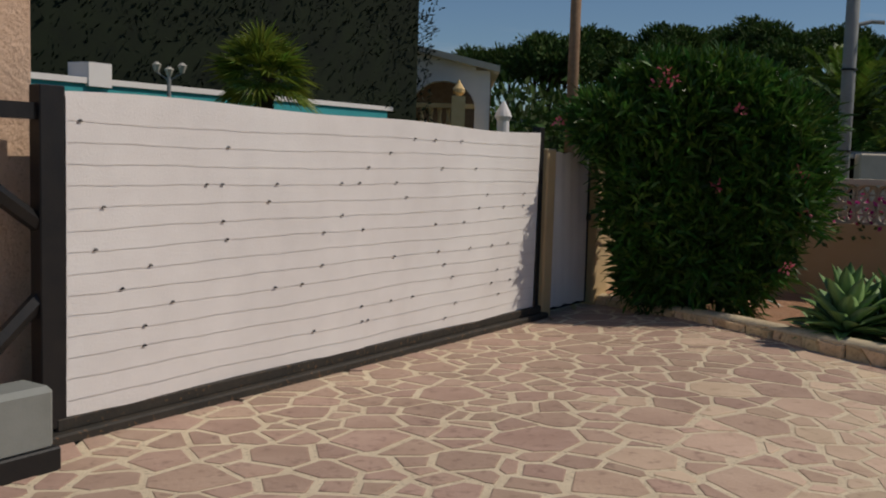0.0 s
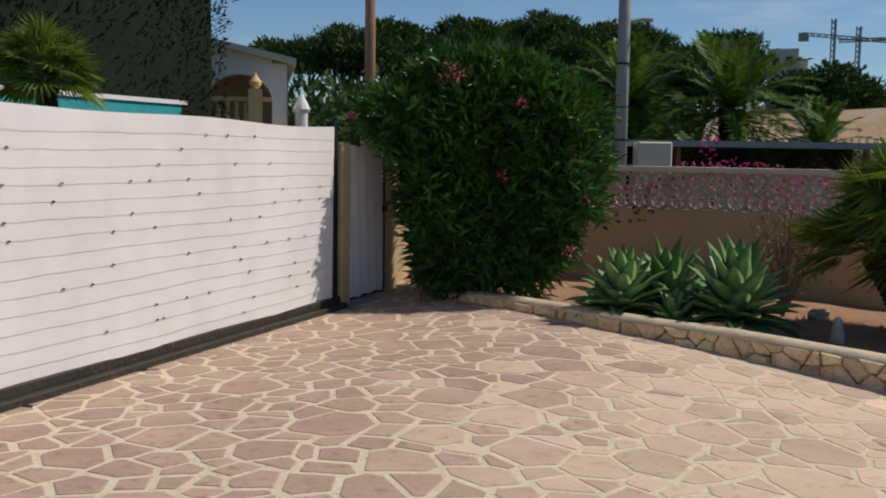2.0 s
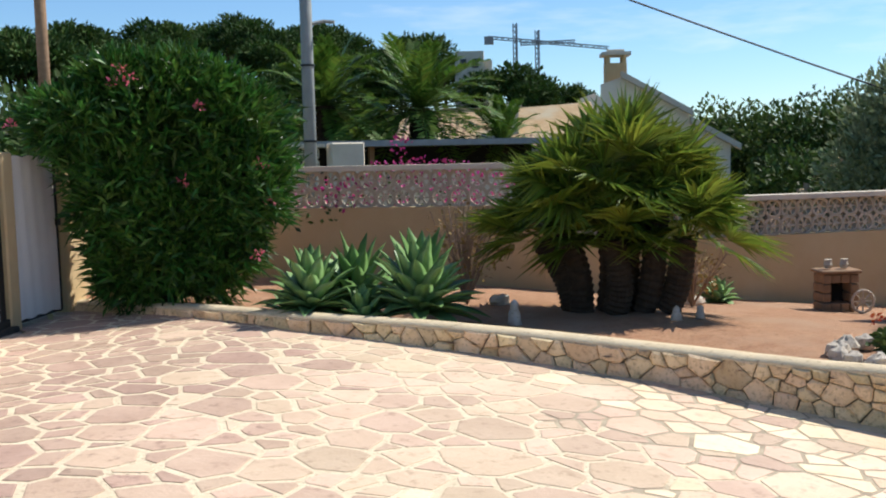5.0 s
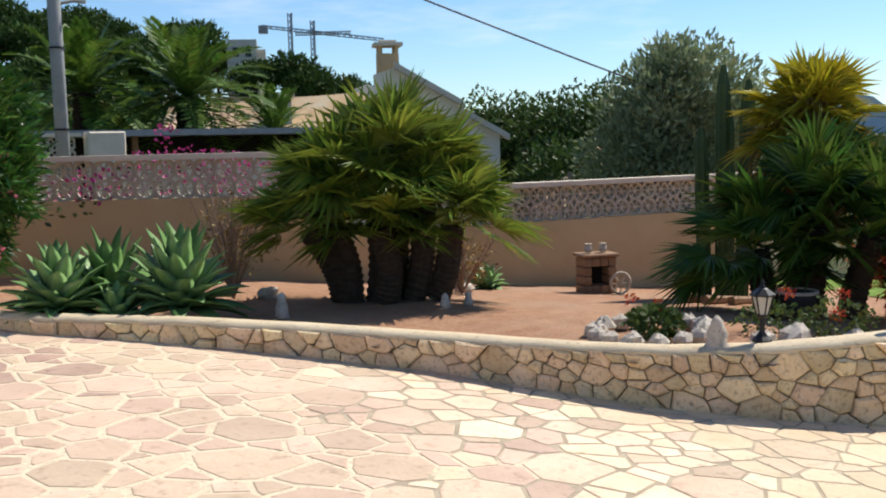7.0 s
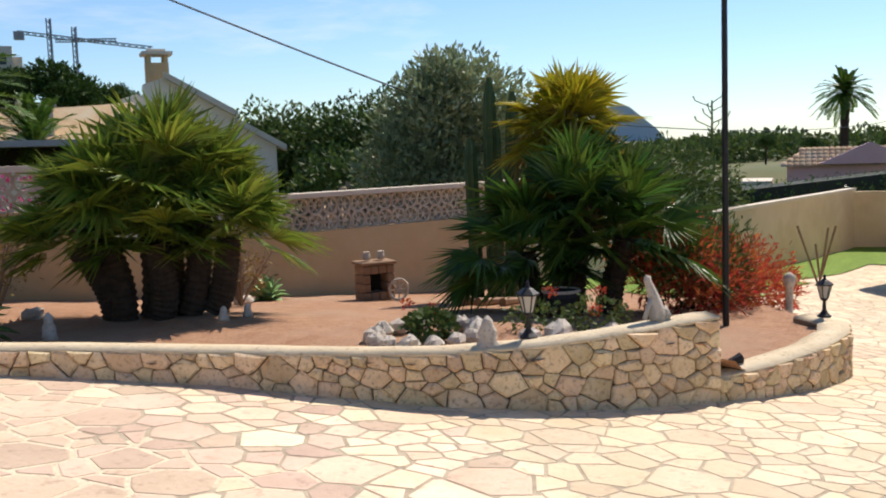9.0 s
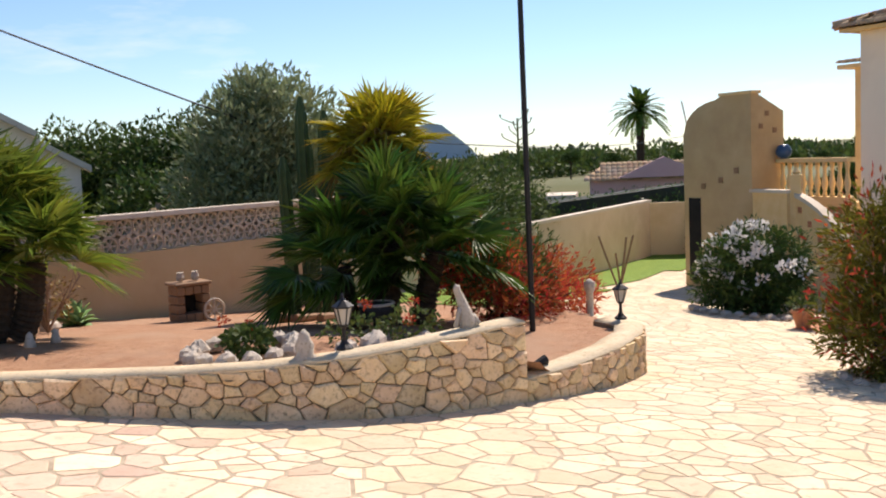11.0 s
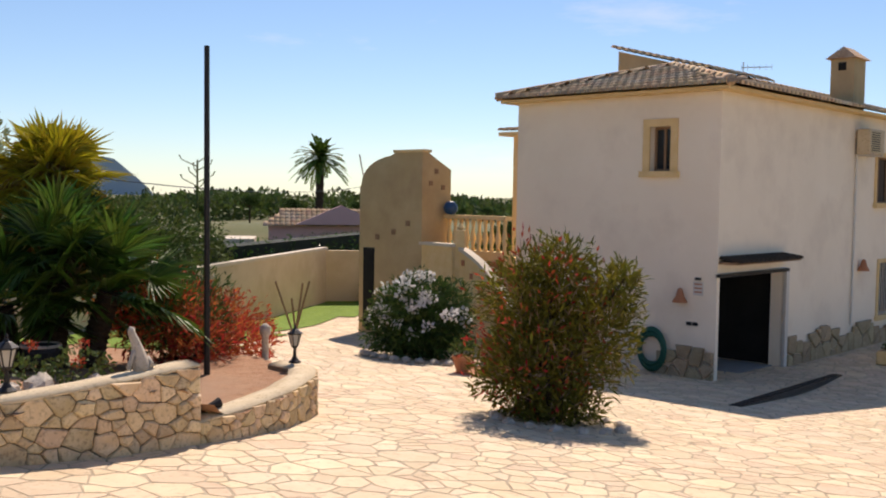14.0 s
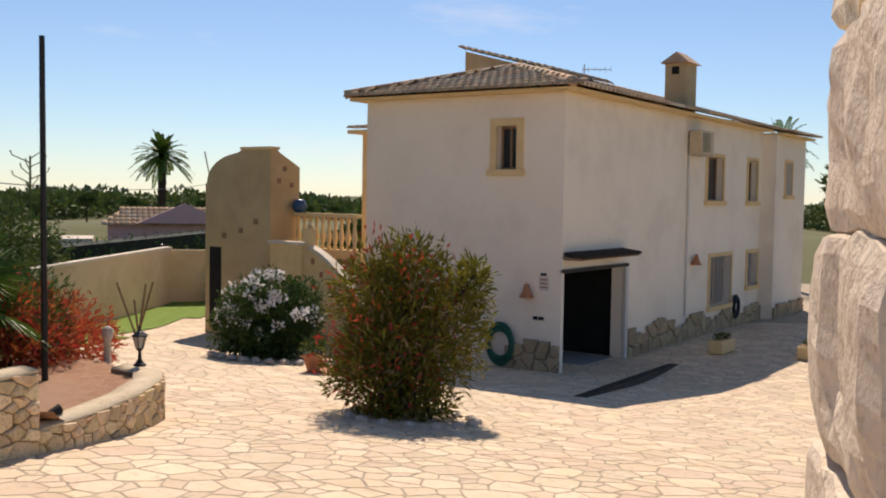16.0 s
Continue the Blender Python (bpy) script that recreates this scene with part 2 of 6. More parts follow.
# ---- mesh helpers ----
class Geo:
    """Collects vertices and faces of one mesh."""

    def __init__(self):
        self.v, self.f = [], []

    def add(self, verts, faces):
        n = len(self.v)
        self.v += [tuple(p) for p in verts]
        self.f += [tuple(i + n for i in f) for f in faces]
        return self

    def box(self, c, s, rz=0.0, m=None, bevel=0.0):
        x, y, z = s[0] / 2, s[1] / 2, s[2] / 2
        if bevel:
            e = bevel
            vs = []
            for k, (zz, q) in enumerate(((-z, e), (-z + e, 0), (z - e, 0), (z, e))):
                for sx, sy in ((-1, -1), (1, -1), (1, 1), (-1, 1)):
                    vs += [(sx * (x - q), sy * (y - q - e if q == 0 else y - q), zz), (sx * (x - q - e if q == 0 else x - q), sy * (y - q), zz)][::1 if sx * sy > 0 else -1]
            fs = [tuple(range(7, -1, -1)), tuple(range(24, 32))]
            for k in range(3):
                for i in range(8):
                    j = (i + 1) % 8
                    fs.append((k * 8 + i, k * 8 + j, k * 8 + 8 + j, k * 8 + 8 + i))
        else:
            vs = [(sx * x, sy * y, sz * z) for sz in (-1, 1) for sx, sy in ((-1, -1), (1, -1), (1, 1), (-1, 1))]
            fs = [(3, 2, 1, 0), (4, 5, 6, 7), (0, 1, 5, 4), (1, 2, 6, 5), (2, 3, 7, 6), (3, 0, 4, 7)]
        t = Matrix.Translation(c) @ Matrix.Rotation(rz, 4, "Z") if m is None else m @ Matrix.Translation(c)
        return self.add([t @ Vector(p) for p in vs], fs)

    def tube(self, pts, radii, n=8, caps=True):
        pts = [Vector(p) for p in pts]
        if not hasattr(radii, "__len__"):
            radii = [radii] * len(pts)
        vs, fs = [], []
        side = None
        for i, p in enumerate(pts):
            d = (pts[min(i + 1, len(pts) - 1)] - pts[max(i - 1, 0)]).normalized()
            if side is None:
                side = d.orthogonal().normalized()
            side = (side - d * side.dot(d)).normalized()
            up = d.cross(side)
            for k in range(n):
                a = 2 * math.pi * k / n
                vs.append(p + (side * math.cos(a) + up * math.sin(a)) * radii[i])
        for i in range(len(pts) - 1):
            for k in range(n):
                j = (k + 1) % n
                fs.append((i * n + k, i * n + j, i * n + n + j, i * n + n + k))
        if caps:
            fs += [tuple(range(n - 1, -1, -1)), tuple(range((len(pts) - 1) * n, len(pts) * n))]
        return self.add(vs, fs)

    def lathe(self, profile, c=(0, 0, 0), n=12):
        vs, fs = [], []
        for r, z in profile:
            for k in range(n):
                a = 2 * math.pi * k / n
                vs.append((c[0] + r * math.cos(a), c[1] + r * math.sin(a), c[2] + z))
        for i in range(len(profile) - 1):
            for k in range(n):
                j = (k + 1) % n
                fs.append((i * n + k, i * n + j, i * n + n + j, i * n + n + k))
        fs += [tuple(range(n - 1, -1, -1)), tuple(range((len(profile) - 1) * n, len(profile) * n))]
        return self.add(vs, fs)

    def prism(self, poly, z0, z1):
        """A plan polygon (counter-clockwise) raised from z0 to z1."""
        n = len(poly)
        vs = [(x, y, z0) for x, y in poly] + [(x, y, z1) for x, y in poly]
        fs = [tuple(range(n - 1, -1, -1)), tuple(range(n, 2 * n))] + [(i, (i + 1) % n, n + (i + 1) % n, n + i) for i in range(n)]
        return self.add(vs, fs)

    def mesh(self, name, mat, smooth=False):
        me = bpy.data.meshes.new(name)
        me.from_pydata(self.v, [], self.f)
        me.materials.append(mat)
        if smooth:
            me.polygons.foreach_set("use_smooth", [True] * len(me.polygons))
        me.update()
        return me


def part(name, geo, mat=None, parent=None, label="", smooth=False):
    me = geo.mesh(name, mat, smooth) if isinstance(geo, Geo) else geo
    ob = new(name, me)
    if parent is not None:
        ob.parent = parent
    if label:
        tagged(ob, label)
    return ob


def thing(name, label, category, group="", at=None):
    ob = tagged(new(name), label, category, group)
    ob.empty_display_size = 0.2
    if at is not None:
        ob.matrix_world = at
    return ob


def setting(name, geo, mat, label="", category="", smooth=False):
    return tagged(part(name, geo, mat, None, "", smooth), label, category, "", "structure")


def foliage(rng, blobs, length, width, n, up=0.3, droop=0.0, shell=0.55):
    """Many small bent leaves in a few lumpy ellipsoids: (centre, radii)."""
    g = Geo()
    vol = np.array([b[1][0] * b[1][1] * b[1][2] for b in blobs]) ** 0.7
    counts = np.maximum(1, (n * vol / vol.sum()).astype(int))
    allv = []
    for (c, r), k in zip(blobs, counts):
        d = rng.normal(size=(k, 3))
        d /= np.linalg.norm(d, axis=1)[:, None]
        lump = 1 + 0.16 * np.sin(d[:, 0] * 5 + c[0] * 3) * np.sin(d[:, 1] * 6 + c[1]) + 0.12 * np.sin(d[:, 2] * 9 + d[:, 0] * 7)
        rad = (shell + (1 - shell) * rng.random(k) ** 0.6) * lump
        p = np.array(c) + d * rad[:, None] * np.array(r)
        ax = d + rng.normal(scale=0.7, size=(k, 3)) + np.array([0, 0, up])
        ax /= np.linalg.norm(ax, axis=1)[:, None]
        sd = np.cross(ax, rng.normal(size=(k, 3)))
        sd /= np.linalg.norm(sd, axis=1)[:, None]
        ln = length * (0.6 + 0.8 * rng.random(k))[:, None]
        wd = width * (0.7 + 0.6 * rng.random(k))[:, None]
        tip = p + ax * ln - np.array([0, 0, 1]) * ln * droop
        mid = p + ax * ln * 0.5
        allv.append(np.stack([p, mid + sd * wd / 2, tip, mid - sd * wd / 2], 1).reshape(-1, 3))
    g.v = [tuple(q) for q in np.concatenate(allv)]
    g.f = [(i, i + 1, i + 2, i + 3) for i in range(0, len(g.v), 4)]
    return g


def fan_crown(rng, centre, radius, n, droop=0.6, low=-0.35, blades=19, spread=1.5, stalk=0.5):
    """Stiff pleated fan leaves on long stalks round one growing point."""
    g = Geo()
    for i in range(n):
        az = i * 2.39996 + rng.normal() * 0.22
        el = low + (1.45 - low) * (i + 0.5) / n + rng.normal() * 0.1
        d = Vector((math.cos(az) * math.cos(el), math.sin(az) * math.cos(el), math.sin(el)))
        side = d.cross(Vector((0, 0, 1)))
        side = side.normalized() if side.length > 0.05 else Vector((1, 0, 0))
        side = Matrix.Rotation(rng.normal() * 0.4, 3, d) @ side
        nrm = side.cross(d).normalized()
        R = radius * (0.75 + 0.45 * rng.random())
        sag = Vector((0, 0, 1)) * R * 0.12 * math.cos(el)
        hub = Vector(centre) + d * R * stalk - sag
        a, b2 = Vector(centre) + side * 0.012, Vector(centre) - side * 0.012
        g.add([a, b2, hub - side * 0.009, hub + side * 0.009], [(0, 1, 2, 3)])
        d2 = (d - Vector((0, 0, 1)) * 0.22 * math.cos(el) * (0.4 + rng.random())).normalized()
        nrm = side.cross(d2).normalized()
        L = R * (1 - stalk) * 1.25
        for k in range(blades):
            s = (k / (blades - 1) - 0.5) * 2
            ang = s * spread
            e = (d2 * math.cos(ang) + side * math.sin(ang) + nrm * (0.22 * abs(s) - 0.05)).normalized()
            w = (side * math.cos(ang) - d2 * math.sin(ang)).normalized()
            ln = L * (1 - 0.22 * s * s) * (0.88 + 0.24 * rng.random())
            wd = max(0.009, ln * 0.042)
            m1 = hub + e * ln * 0.5
            tip = hub + e * ln - Vector((0, 0, 1)) * ln * droop * 0.3 * (0.4 + rng.random())
            g.add([hub, m1 + w * wd, tip, m1 - w * wd, m1 - nrm * wd * 0.7], [(0, 4, 2, 1), (0, 3, 2, 4)])
    return g


def feather_crown(rng, centre, length, n, low=-0.5, high=1.3, leaflets=22, leaflet=0.32, curve=0.8, wide=0.018):
    """Arching feather leaves round one growing point."""
    g = Geo()
    for i in range(n):
        az = i * 2.39996 + rng.normal() * 0.2
        el = low + (high - low) * (i + 0.5) / n
        L = length * (0.85 + 0.3 * rng.random())
        d = Vector((math.cos(az) * math.cos(el), math.sin(az) * math.cos(el), math.sin(el)))
        side = d.cross(Vector((0, 0, 1))).normalized()
        pts = []
        for k in range(leaflets + 1):
            t = k / leaflets
            pts.append(Vector(centre) + d * L * t - Vector((0, 0, 1)) * L * curve * 0.5 * t * t * (0.5 + math.cos(el) * 0.7))
        for k in range(leaflets):
            p, q = pts[k], pts[k + 1]
            t = k / leaflets
            fw = (q - p).normalized()
            g.add([p + side * 0.02, p - side * 0.02, q - side * 0.015, q + side * 0.015], [(0, 1, 2, 3)])
            ll = leaflet * (0.35 + 1.6 * t * (1 - t) * 1.5) * (0.85 + 0.3 * rng.random())
            for s in (-1, 1):
                e = (side * s * 0.8 + fw * 0.6 - Vector((0, 0, 1)) * 0.25 * rng.random() + Vector((0, 0, 0.25))).normalized()
                m1 = p + e * ll * 0.5
                g.add([p, m1 + fw * wide, p + e * ll, m1 - fw * wide], [(0, 1, 2, 3)])
    return g


def rock(rng, c, s, n=9):
    """An uneven boulder: a squashed ball of few facets."""
    g = Geo()
    vs, fs = [], []
    for i in range(5):
        th = math.pi * (i + 0.5) / 5
        for k in range(n):
            a = 2 * math.pi * k / n
            w = 0.8 + 0.4 * rng.random()
            vs.append((c[0] + s[0] * math.sin(th) * math.cos(a) * w, c[1] + s[1] * math.sin(th) * math.sin(a) * w, c[2] - s[2] * math.cos(th) * w))
    for i in range(4):
        for k in range(n):
            j = (k + 1) % n
            fs.append((i * n + k, i * n + j, i * n + n + j, i * n + n + k))
    fs += [tuple(range(n - 1, -1, -1)), tuple(range(4 * n, 5 * n))]
    return g.add(vs, fs)


def smooth_step(a, b, x):
    t = min(1.0, max(0.0, (x - a) / (b - a)))
    return t * t * (3 - 2 * t)


def drive_z(x, y):
    """Height of the paved drive: level at the gate, falling to the house."""
    u = (x + 2.05) * 0.86 - (y - 5.4) * 0.51 - 3
    swell = 0.085 * smooth_step(-3, -0.3, u) * (1 - smooth_step(10, 16, u))
    u = 0.5 * (u + math.sqrt(u * u + 0.6)) if u < 12 else u
    return swell - 0.096 * (u if u < 20 else 20 + 1.2 * (1 - math.exp(-(u - 20) / 1.2)))


def bed_z(x, y):
    """Height of the planted bed, which falls gently away from the gate."""
    s = x + 0.25 * (y - 3)
    return -0.03 + 0.05 * max(0, 6 - s) - 0.11 * max(0, s - 8)


rng = np.random.default_rng(7)

# ---- ground and far land ----
def land_z(x, y):
    d = math.hypot(x - 8, y - 3)
    hill = 9.0 * math.exp(-(((x - 22) / 38) ** 2 + ((y - 92) / 34) ** 2)) + 7 * math.exp(-(((x - 330) / 150) ** 2 + ((y - 20) / 90) ** 2))
    base = -0.35 if d < 30 else -0.35 - 5 * smooth_step(30, 200, d)
    inner = min(drive_z(x, y), bed_z(x, y) if x > 2 and y > 3 else 9) - 0.4
    t = smooth_step(38, 60, d)
    return inner * (1 - t) + base * t + hill


def ground_sheet():
    g = Geo()
    rings = [0.0] + [1.5 * i for i in range(1, 28)]
    while rings[-1] < 4200:
        rings.append(rings[-1] * 1.12)
    n = 90
    for r in rings:
        for k in range(n):
            a = 2 * math.pi * k / n
            x, y = 8 + r * math.cos(a), 3 + r * math.sin(a)
            g.v.append((x, y, land_z(x, y)))
    for i in range(len(rings) - 1):
        for k in range(n):
            j = (k + 1) % n
            g.f.append((i * n + k, i * n + n + k, i * n + n + j, i * n + j))
    return g


setting("ground", ground_sheet(), M["earth"], "dry earth and scrub land reaching the horizon", "ground", True)

WALL_LINE = [(1.55, 11.6), (2.2, 10.7), (2.62, 9.8), (3.2, 8.5), (3.97, 7.7), (4.74, 6.84), (5.5, 5.88), (5.92, 5.02), (6.32, 4.3), (6.87, 3.72), (7.45, 3.33), (8.35, 2.92)]
LOW_LINE = [(8.35, 2.92), (9.0, 2.68), (9.8, 2.5), (10.6, 2.5), (11.15, 2.66), (11.5, 3.08)]


def inside(p, poly):
    x, y = p
    hit = False
    for i in range(len(poly)):
        (x1, y1), (x2, y2) = poly[i - 1], poly[i]
        if (y1 > y) != (y2 > y) and x < (x2 - x1) * (y - y1) / (y2 - y1) + x1:
            hit = not hit
    return hit


BED = WALL_LINE + LOW_LINE[1:] + [(13.0, 4.6), (16.5, 5.2), (16.5, 9.3), (7.7, 11.3), (2.5, 15.0), (1.2, 12.3)]


def bed_top(x, y):
    t = smooth_step(12.5, 16.0, x)
    low = smooth_step(8.0, 8.8, x) * (1 - smooth_step(3.4, 5.2, y))
    z = bed_z(x, y) * (1 - low) - 0.42 * low
    return z * (1 - t) + (drive_z(x, y) + 0.02) * t + 0.03 * noise.noise(Vector((x * 1.3, y * 1.3, 0)))


def sheet(poly, zf, step):
    g = Geo()
    xs, ys = [p[0] for p in poly], [p[1] for p in poly]
    nx, ny = int((max(xs) - min(xs)) / step) + 2, int((max(ys) - min(ys)) / step) + 2
    index = {}
    for i in range(nx):
        for j in range(ny):
            x, y = min(xs) + i * step, min(ys) + j * step
            if inside((x + step / 2, y + step / 2), poly):
                f = []
                for a, b in ((0, 0), (1, 0), (1, 1), (0, 1)):
                    key = (i + a, j + b)
                    if key not in index:
                        index[key] = len(g.v)
                        px, py = x + a * step, y + b * step
                        g.v.append((px, py, zf(px, py)))
                    f.append(index[key])
                g.f.append(tuple(f))
    return g


setting("planting_bed", sheet(BED, bed_top, 0.15), M["soil"], "raised planting bed of reddish gravelly soil", "soil", True)

LAWN = [(16.5, 6.1), (24.0, 7.0), (33.5, 6.7), (33.5, 8.8), (14.5, 9.3)]
setting("lawn", sheet(LAWN, lambda x, y: drive_z(x, y) + 0.03, 0.5), M["grass"], "small green lawn beside the path", "lawn", True)

DRIVE = [(-4.6, 1.5), (-2.3, 5.35), (1.0, 10.7), (1.6, 11.9)] + [(x + 0.06, y + 0.06) for x, y in WALL_LINE + LOW_LINE[1:]] + [(13.5, 4.3), (16.3, 6.2), (24.0, 7.1), (34, 6.8), (46, -6), (46, -30), (8, -12), (-6, -8)]
drive = setting("driveway", sheet(DRIVE, drive_z, 0.35), M["mortar"], "crazy-paved driveway with cream mortar joints", "driveway", True)
drive.data.materials.append(M["dark_mortar"])


def along(x, y):
    return (x + 2.05) * 0.86 - (y - 5.4) * 0.51


for p in drive.data.polygons:
    c = p.center
    if along(c.x, c.y) + 2.0 * noise.noise(Vector((c.x * 0.8, c.y * 0.8, 3))) > 5.6:
        p.material_index = 1


# ---- walls ----
def wall_run(p, q, thick, z0a, z0b, z1a, z1b):
    """An upright wall between two plan points, with sloping foot and top."""
    d = Vector((q[0] - p[0], q[1] - p[1], 0)).normalized()
    n = Vector((-d.y, d.x, 0)) * thick / 2
    g = Geo()
    vs = []
    for (x, y), z0, z1 in ((p, z0a, z1a), (q, z0b, z1b)):
        for s in (-1, 1):
            for z in (z0, z1):
                vs.append((x + s * n.x, y + s * n.y, z))
    g.add(vs, [(0, 1, 3, 2), (4, 6, 7, 5), (0, 4, 5, 1), (2, 3, 7, 6), (1, 5, 7, 3), (0, 2, 6, 4)])
    return g


def breeze_block():
    """A square concrete block pierced by a flower: ring, hub and eight petals' ribs."""
    g = Geo()
    h, t, r0, n = 0.124, 0.045, 0.108, 16
    vs, fs = [], []
    for y in (-t, t):
        for k in range(n):
            a = 2 * math.pi * (k + 0.5) / n
            c, s = math.cos(a), math.sin(a)
            m = max(abs(c), abs(s))
            vs += [(h * c / m, y, h * s / m), (r0 * c, y, r0 * s)]
    for k in range(n):
        j = (k + 1) % n
        a, b, c, d = 2 * k, 2 * j, 2 * j + 1, 2 * k + 1
        e = 2 * n
        fs += [(a, b, c, d), (a + e, d + e, c + e, b + e), (d, c, c + e, d + e)]
    g.add(vs, fs)
    for k in range(6):
        a = math.pi * k / 3
        m = Matrix.Rotation(a, 4, "Y")
        g.box((0.068, 0, 0), (0.09, 0.06, 0.02), m=m)
    g.tube([(0, -0.035, 0), (0, 0.035, 0)], 0.034, 8)
    return g.mesh("breeze_block", M["block"])


BLOCK = breeze_block()


def garden_wall(name, p, q, z0a, z0b, top, label):
    """Rendered garden wall with two courses of pierced blocks and a coping."""
    low = top - 0.58
    w = setting(name, wall_run(p, q, 0.2, z0a - 0.3, z0b - 0.3, low, low), M["beige"], label, "garden wall")
    d = Vector((q[0] - p[0], q[1] - p[1], 0))
    L = d.length
    d.normalize()
    part("coping", wall_run((p[0] - d.x * 0.05, p[1] - d.y * 0.05), (q[0] + d.x * 0.05, q[1] + d.y * 0.05), 0.26, top - 0.07, top - 0.07, top, top), M["cap"], w)
    n = int(L / 0.252)
    a = math.atan2(d.y, d.x)
    for k in range(n):
        for row in (0, 1):
            ob = new("breeze_block", BLOCK)
            s = (k + 0.5) * L / n
            ob.matrix_world = Matrix.Translation((p[0] + d.x * s, p[1] + d.y * s, low + 0.127 + row * 0.252)) @ Matrix.Rotation(a, 4, "Z")
            ob.parent = w
    return w


garden_wall("wall_north", (2.4, 14.9), (7.6, 11.05), 0.0, -0.15, 1.53, "beige garden wall topped by pierced flower blocks")
garden_wall("wall_northeast", (7.85, 11.0), (15.4, 9.35), -0.2, -0.95, 0.98, "lower beige garden wall topped by pierced flower blocks")
setting("wall_pier", wall_run((7.58, 11.08), (7.87, 10.98), 0.24, -0.6, -0.6, 1.53, 1.53), M["beige"], "beige rendered wall pier", "wall")
w = setting("wall_east", wall_run((15.4, 9.35), (33.2, 8.75), 0.2, -1.9, -2.4, -0.22, -0.22), M["pale_beige"], "beige rendered lawn wall with white coping", "garden wall")
part("coping", wall_run((15.4, 9.35), (33.25, 8.75), 0.26, -0.22, -0.22, -0.14, -0.14), M["cap"], w)
setting("wall_lawn_end", wall_run((33.2, 8.85), (33.7, 7.3), 0.2, -2.4, -2.4, -0.25, -0.25), M["pale_beige"], "beige rendered wall closing the lawn", "garden wall")
setting("wall_gate_side", wall_run((1.65, 12.1), (2.4, 14.9), 0.25, -0.3, -0.3, 1.6, 1.6), M["beige"], "beige rendered boundary wall behind oleander", "garden wall")


# ---- cells for stones ----
def clip(poly, a, b, c):
    """The part of a convex polygon where a x + b y <= c."""
    out = []
    for i in range(len(poly)):
        p, q = poly[i - 1], poly[i]
        dp, dq = a * p[0] + b * p[1] - c, a * q[0] + b * q[1] - c
        if dp <= 0:
            out.append(p)
        if (dp < 0 < dq) or (dq < 0 < dp):
            t = dp / (dp - dq)
            out.append((p[0] + (q[0] - p[0]) * t, p[1] + (q[1] - p[1]) * t))
    return out


def scatter(rng, x0, x1, y0, y1, lo, hi, tries, keep):
    """Random points with uneven spacing."""
    pts, rad, grid = [], [], {}
    for _ in range(tries):
        x, y = x0 + (x1 - x0) * rng.random(), y0 + (y1 - y0) * rng.random()
        if not keep(x, y):
            continue
        r = lo + (hi - lo) * rng.random() ** 1.6
        i, j = int(x / hi), int(y / hi)
        ok = True
        for a in (-1, 0, 1):
            for b in (-1, 0, 1):
                for k in grid.get((i + a, j + b), ()):
                    if (pts[k][0] - x) ** 2 + (pts[k][1] - y) ** 2 < (0.5 * (rad[k] + r)) ** 2:
                        ok = False
        if ok:
            grid.setdefault((i, j), []).append(len(pts))
            pts.append((x, y))
            rad.append(r)
    return np.array(pts), np.array(rad)


def cells(pts, rad, gap, reach=1.1):
    """A convex cell round each point, with joints of uneven width."""
    made = []
    for i, (x, y) in enumerate(pts):
        d = pts - pts[i]
        order = np.argsort((d ** 2).sum(1))[1:22]
        poly = [(x - reach, y - reach), (x + reach, y - reach), (x + reach, y + reach), (x - reach, y + reach)]
        for k in order:
            vx, vy = d[k]
            L = math.hypot(vx, vy)
            share = 0.5 + 0.5 * (rad[i] ** 2 - rad[k] ** 2) / (L * L) * 0.45
            share = min(0.8, max(0.2, share))
            nx, ny = vx / L, vy / L
            turn = 0.27 * math.sin(i * 12.9 + k * 78.2) if i < k else 0.27 * math.sin(k * 12.9 + i * 78.2)
            nx, ny = nx * math.cos(turn) - ny * math.sin(turn), nx * math.sin(turn) + ny * math.cos(turn)
            mx, my = x + vx * share, y + vy * share
            poly = clip(poly, nx, ny, nx * mx + ny * my - (gap(mx, my) if callable(gap) else gap) * 0.5 * (0.7 + 0.6 * abs(math.sin(i * 3.3 + k * 3.3))))
            if len(poly) < 3:
                break
        made.append(poly if len(poly) >= 3 else None)
    return made


def slab(poly, lift, place, edge=0.012):
    """A stone with a chamfered rim over a cell; place maps (x, y, height) into the world."""
    cx, cy = sum(p[0] for p in poly) / len(poly), sum(p[1] for p in poly) / len(poly)
    n = len(poly)
    low, mid, top = [], [], []
    for x, y in poly:
        L = math.hypot(x - cx, y - cy) + 1e-6
        k = max(0.5, 1 - edge / L)
        low.append(place(x, y, -0.01))
        mid.append(place(x, y, lift * 0.6))
        top.append(place(cx + (x - cx) * k, cy + (y - cy) * k, lift))
    vs = low + mid + top
    fs = [tuple(range(2 * n, 3 * n))]
    for a in (0, n):
        fs += [(a + i, a + (i + 1) % n, a + n + (i + 1) % n, a + n + i) for i in range(n)]
    return vs, fs


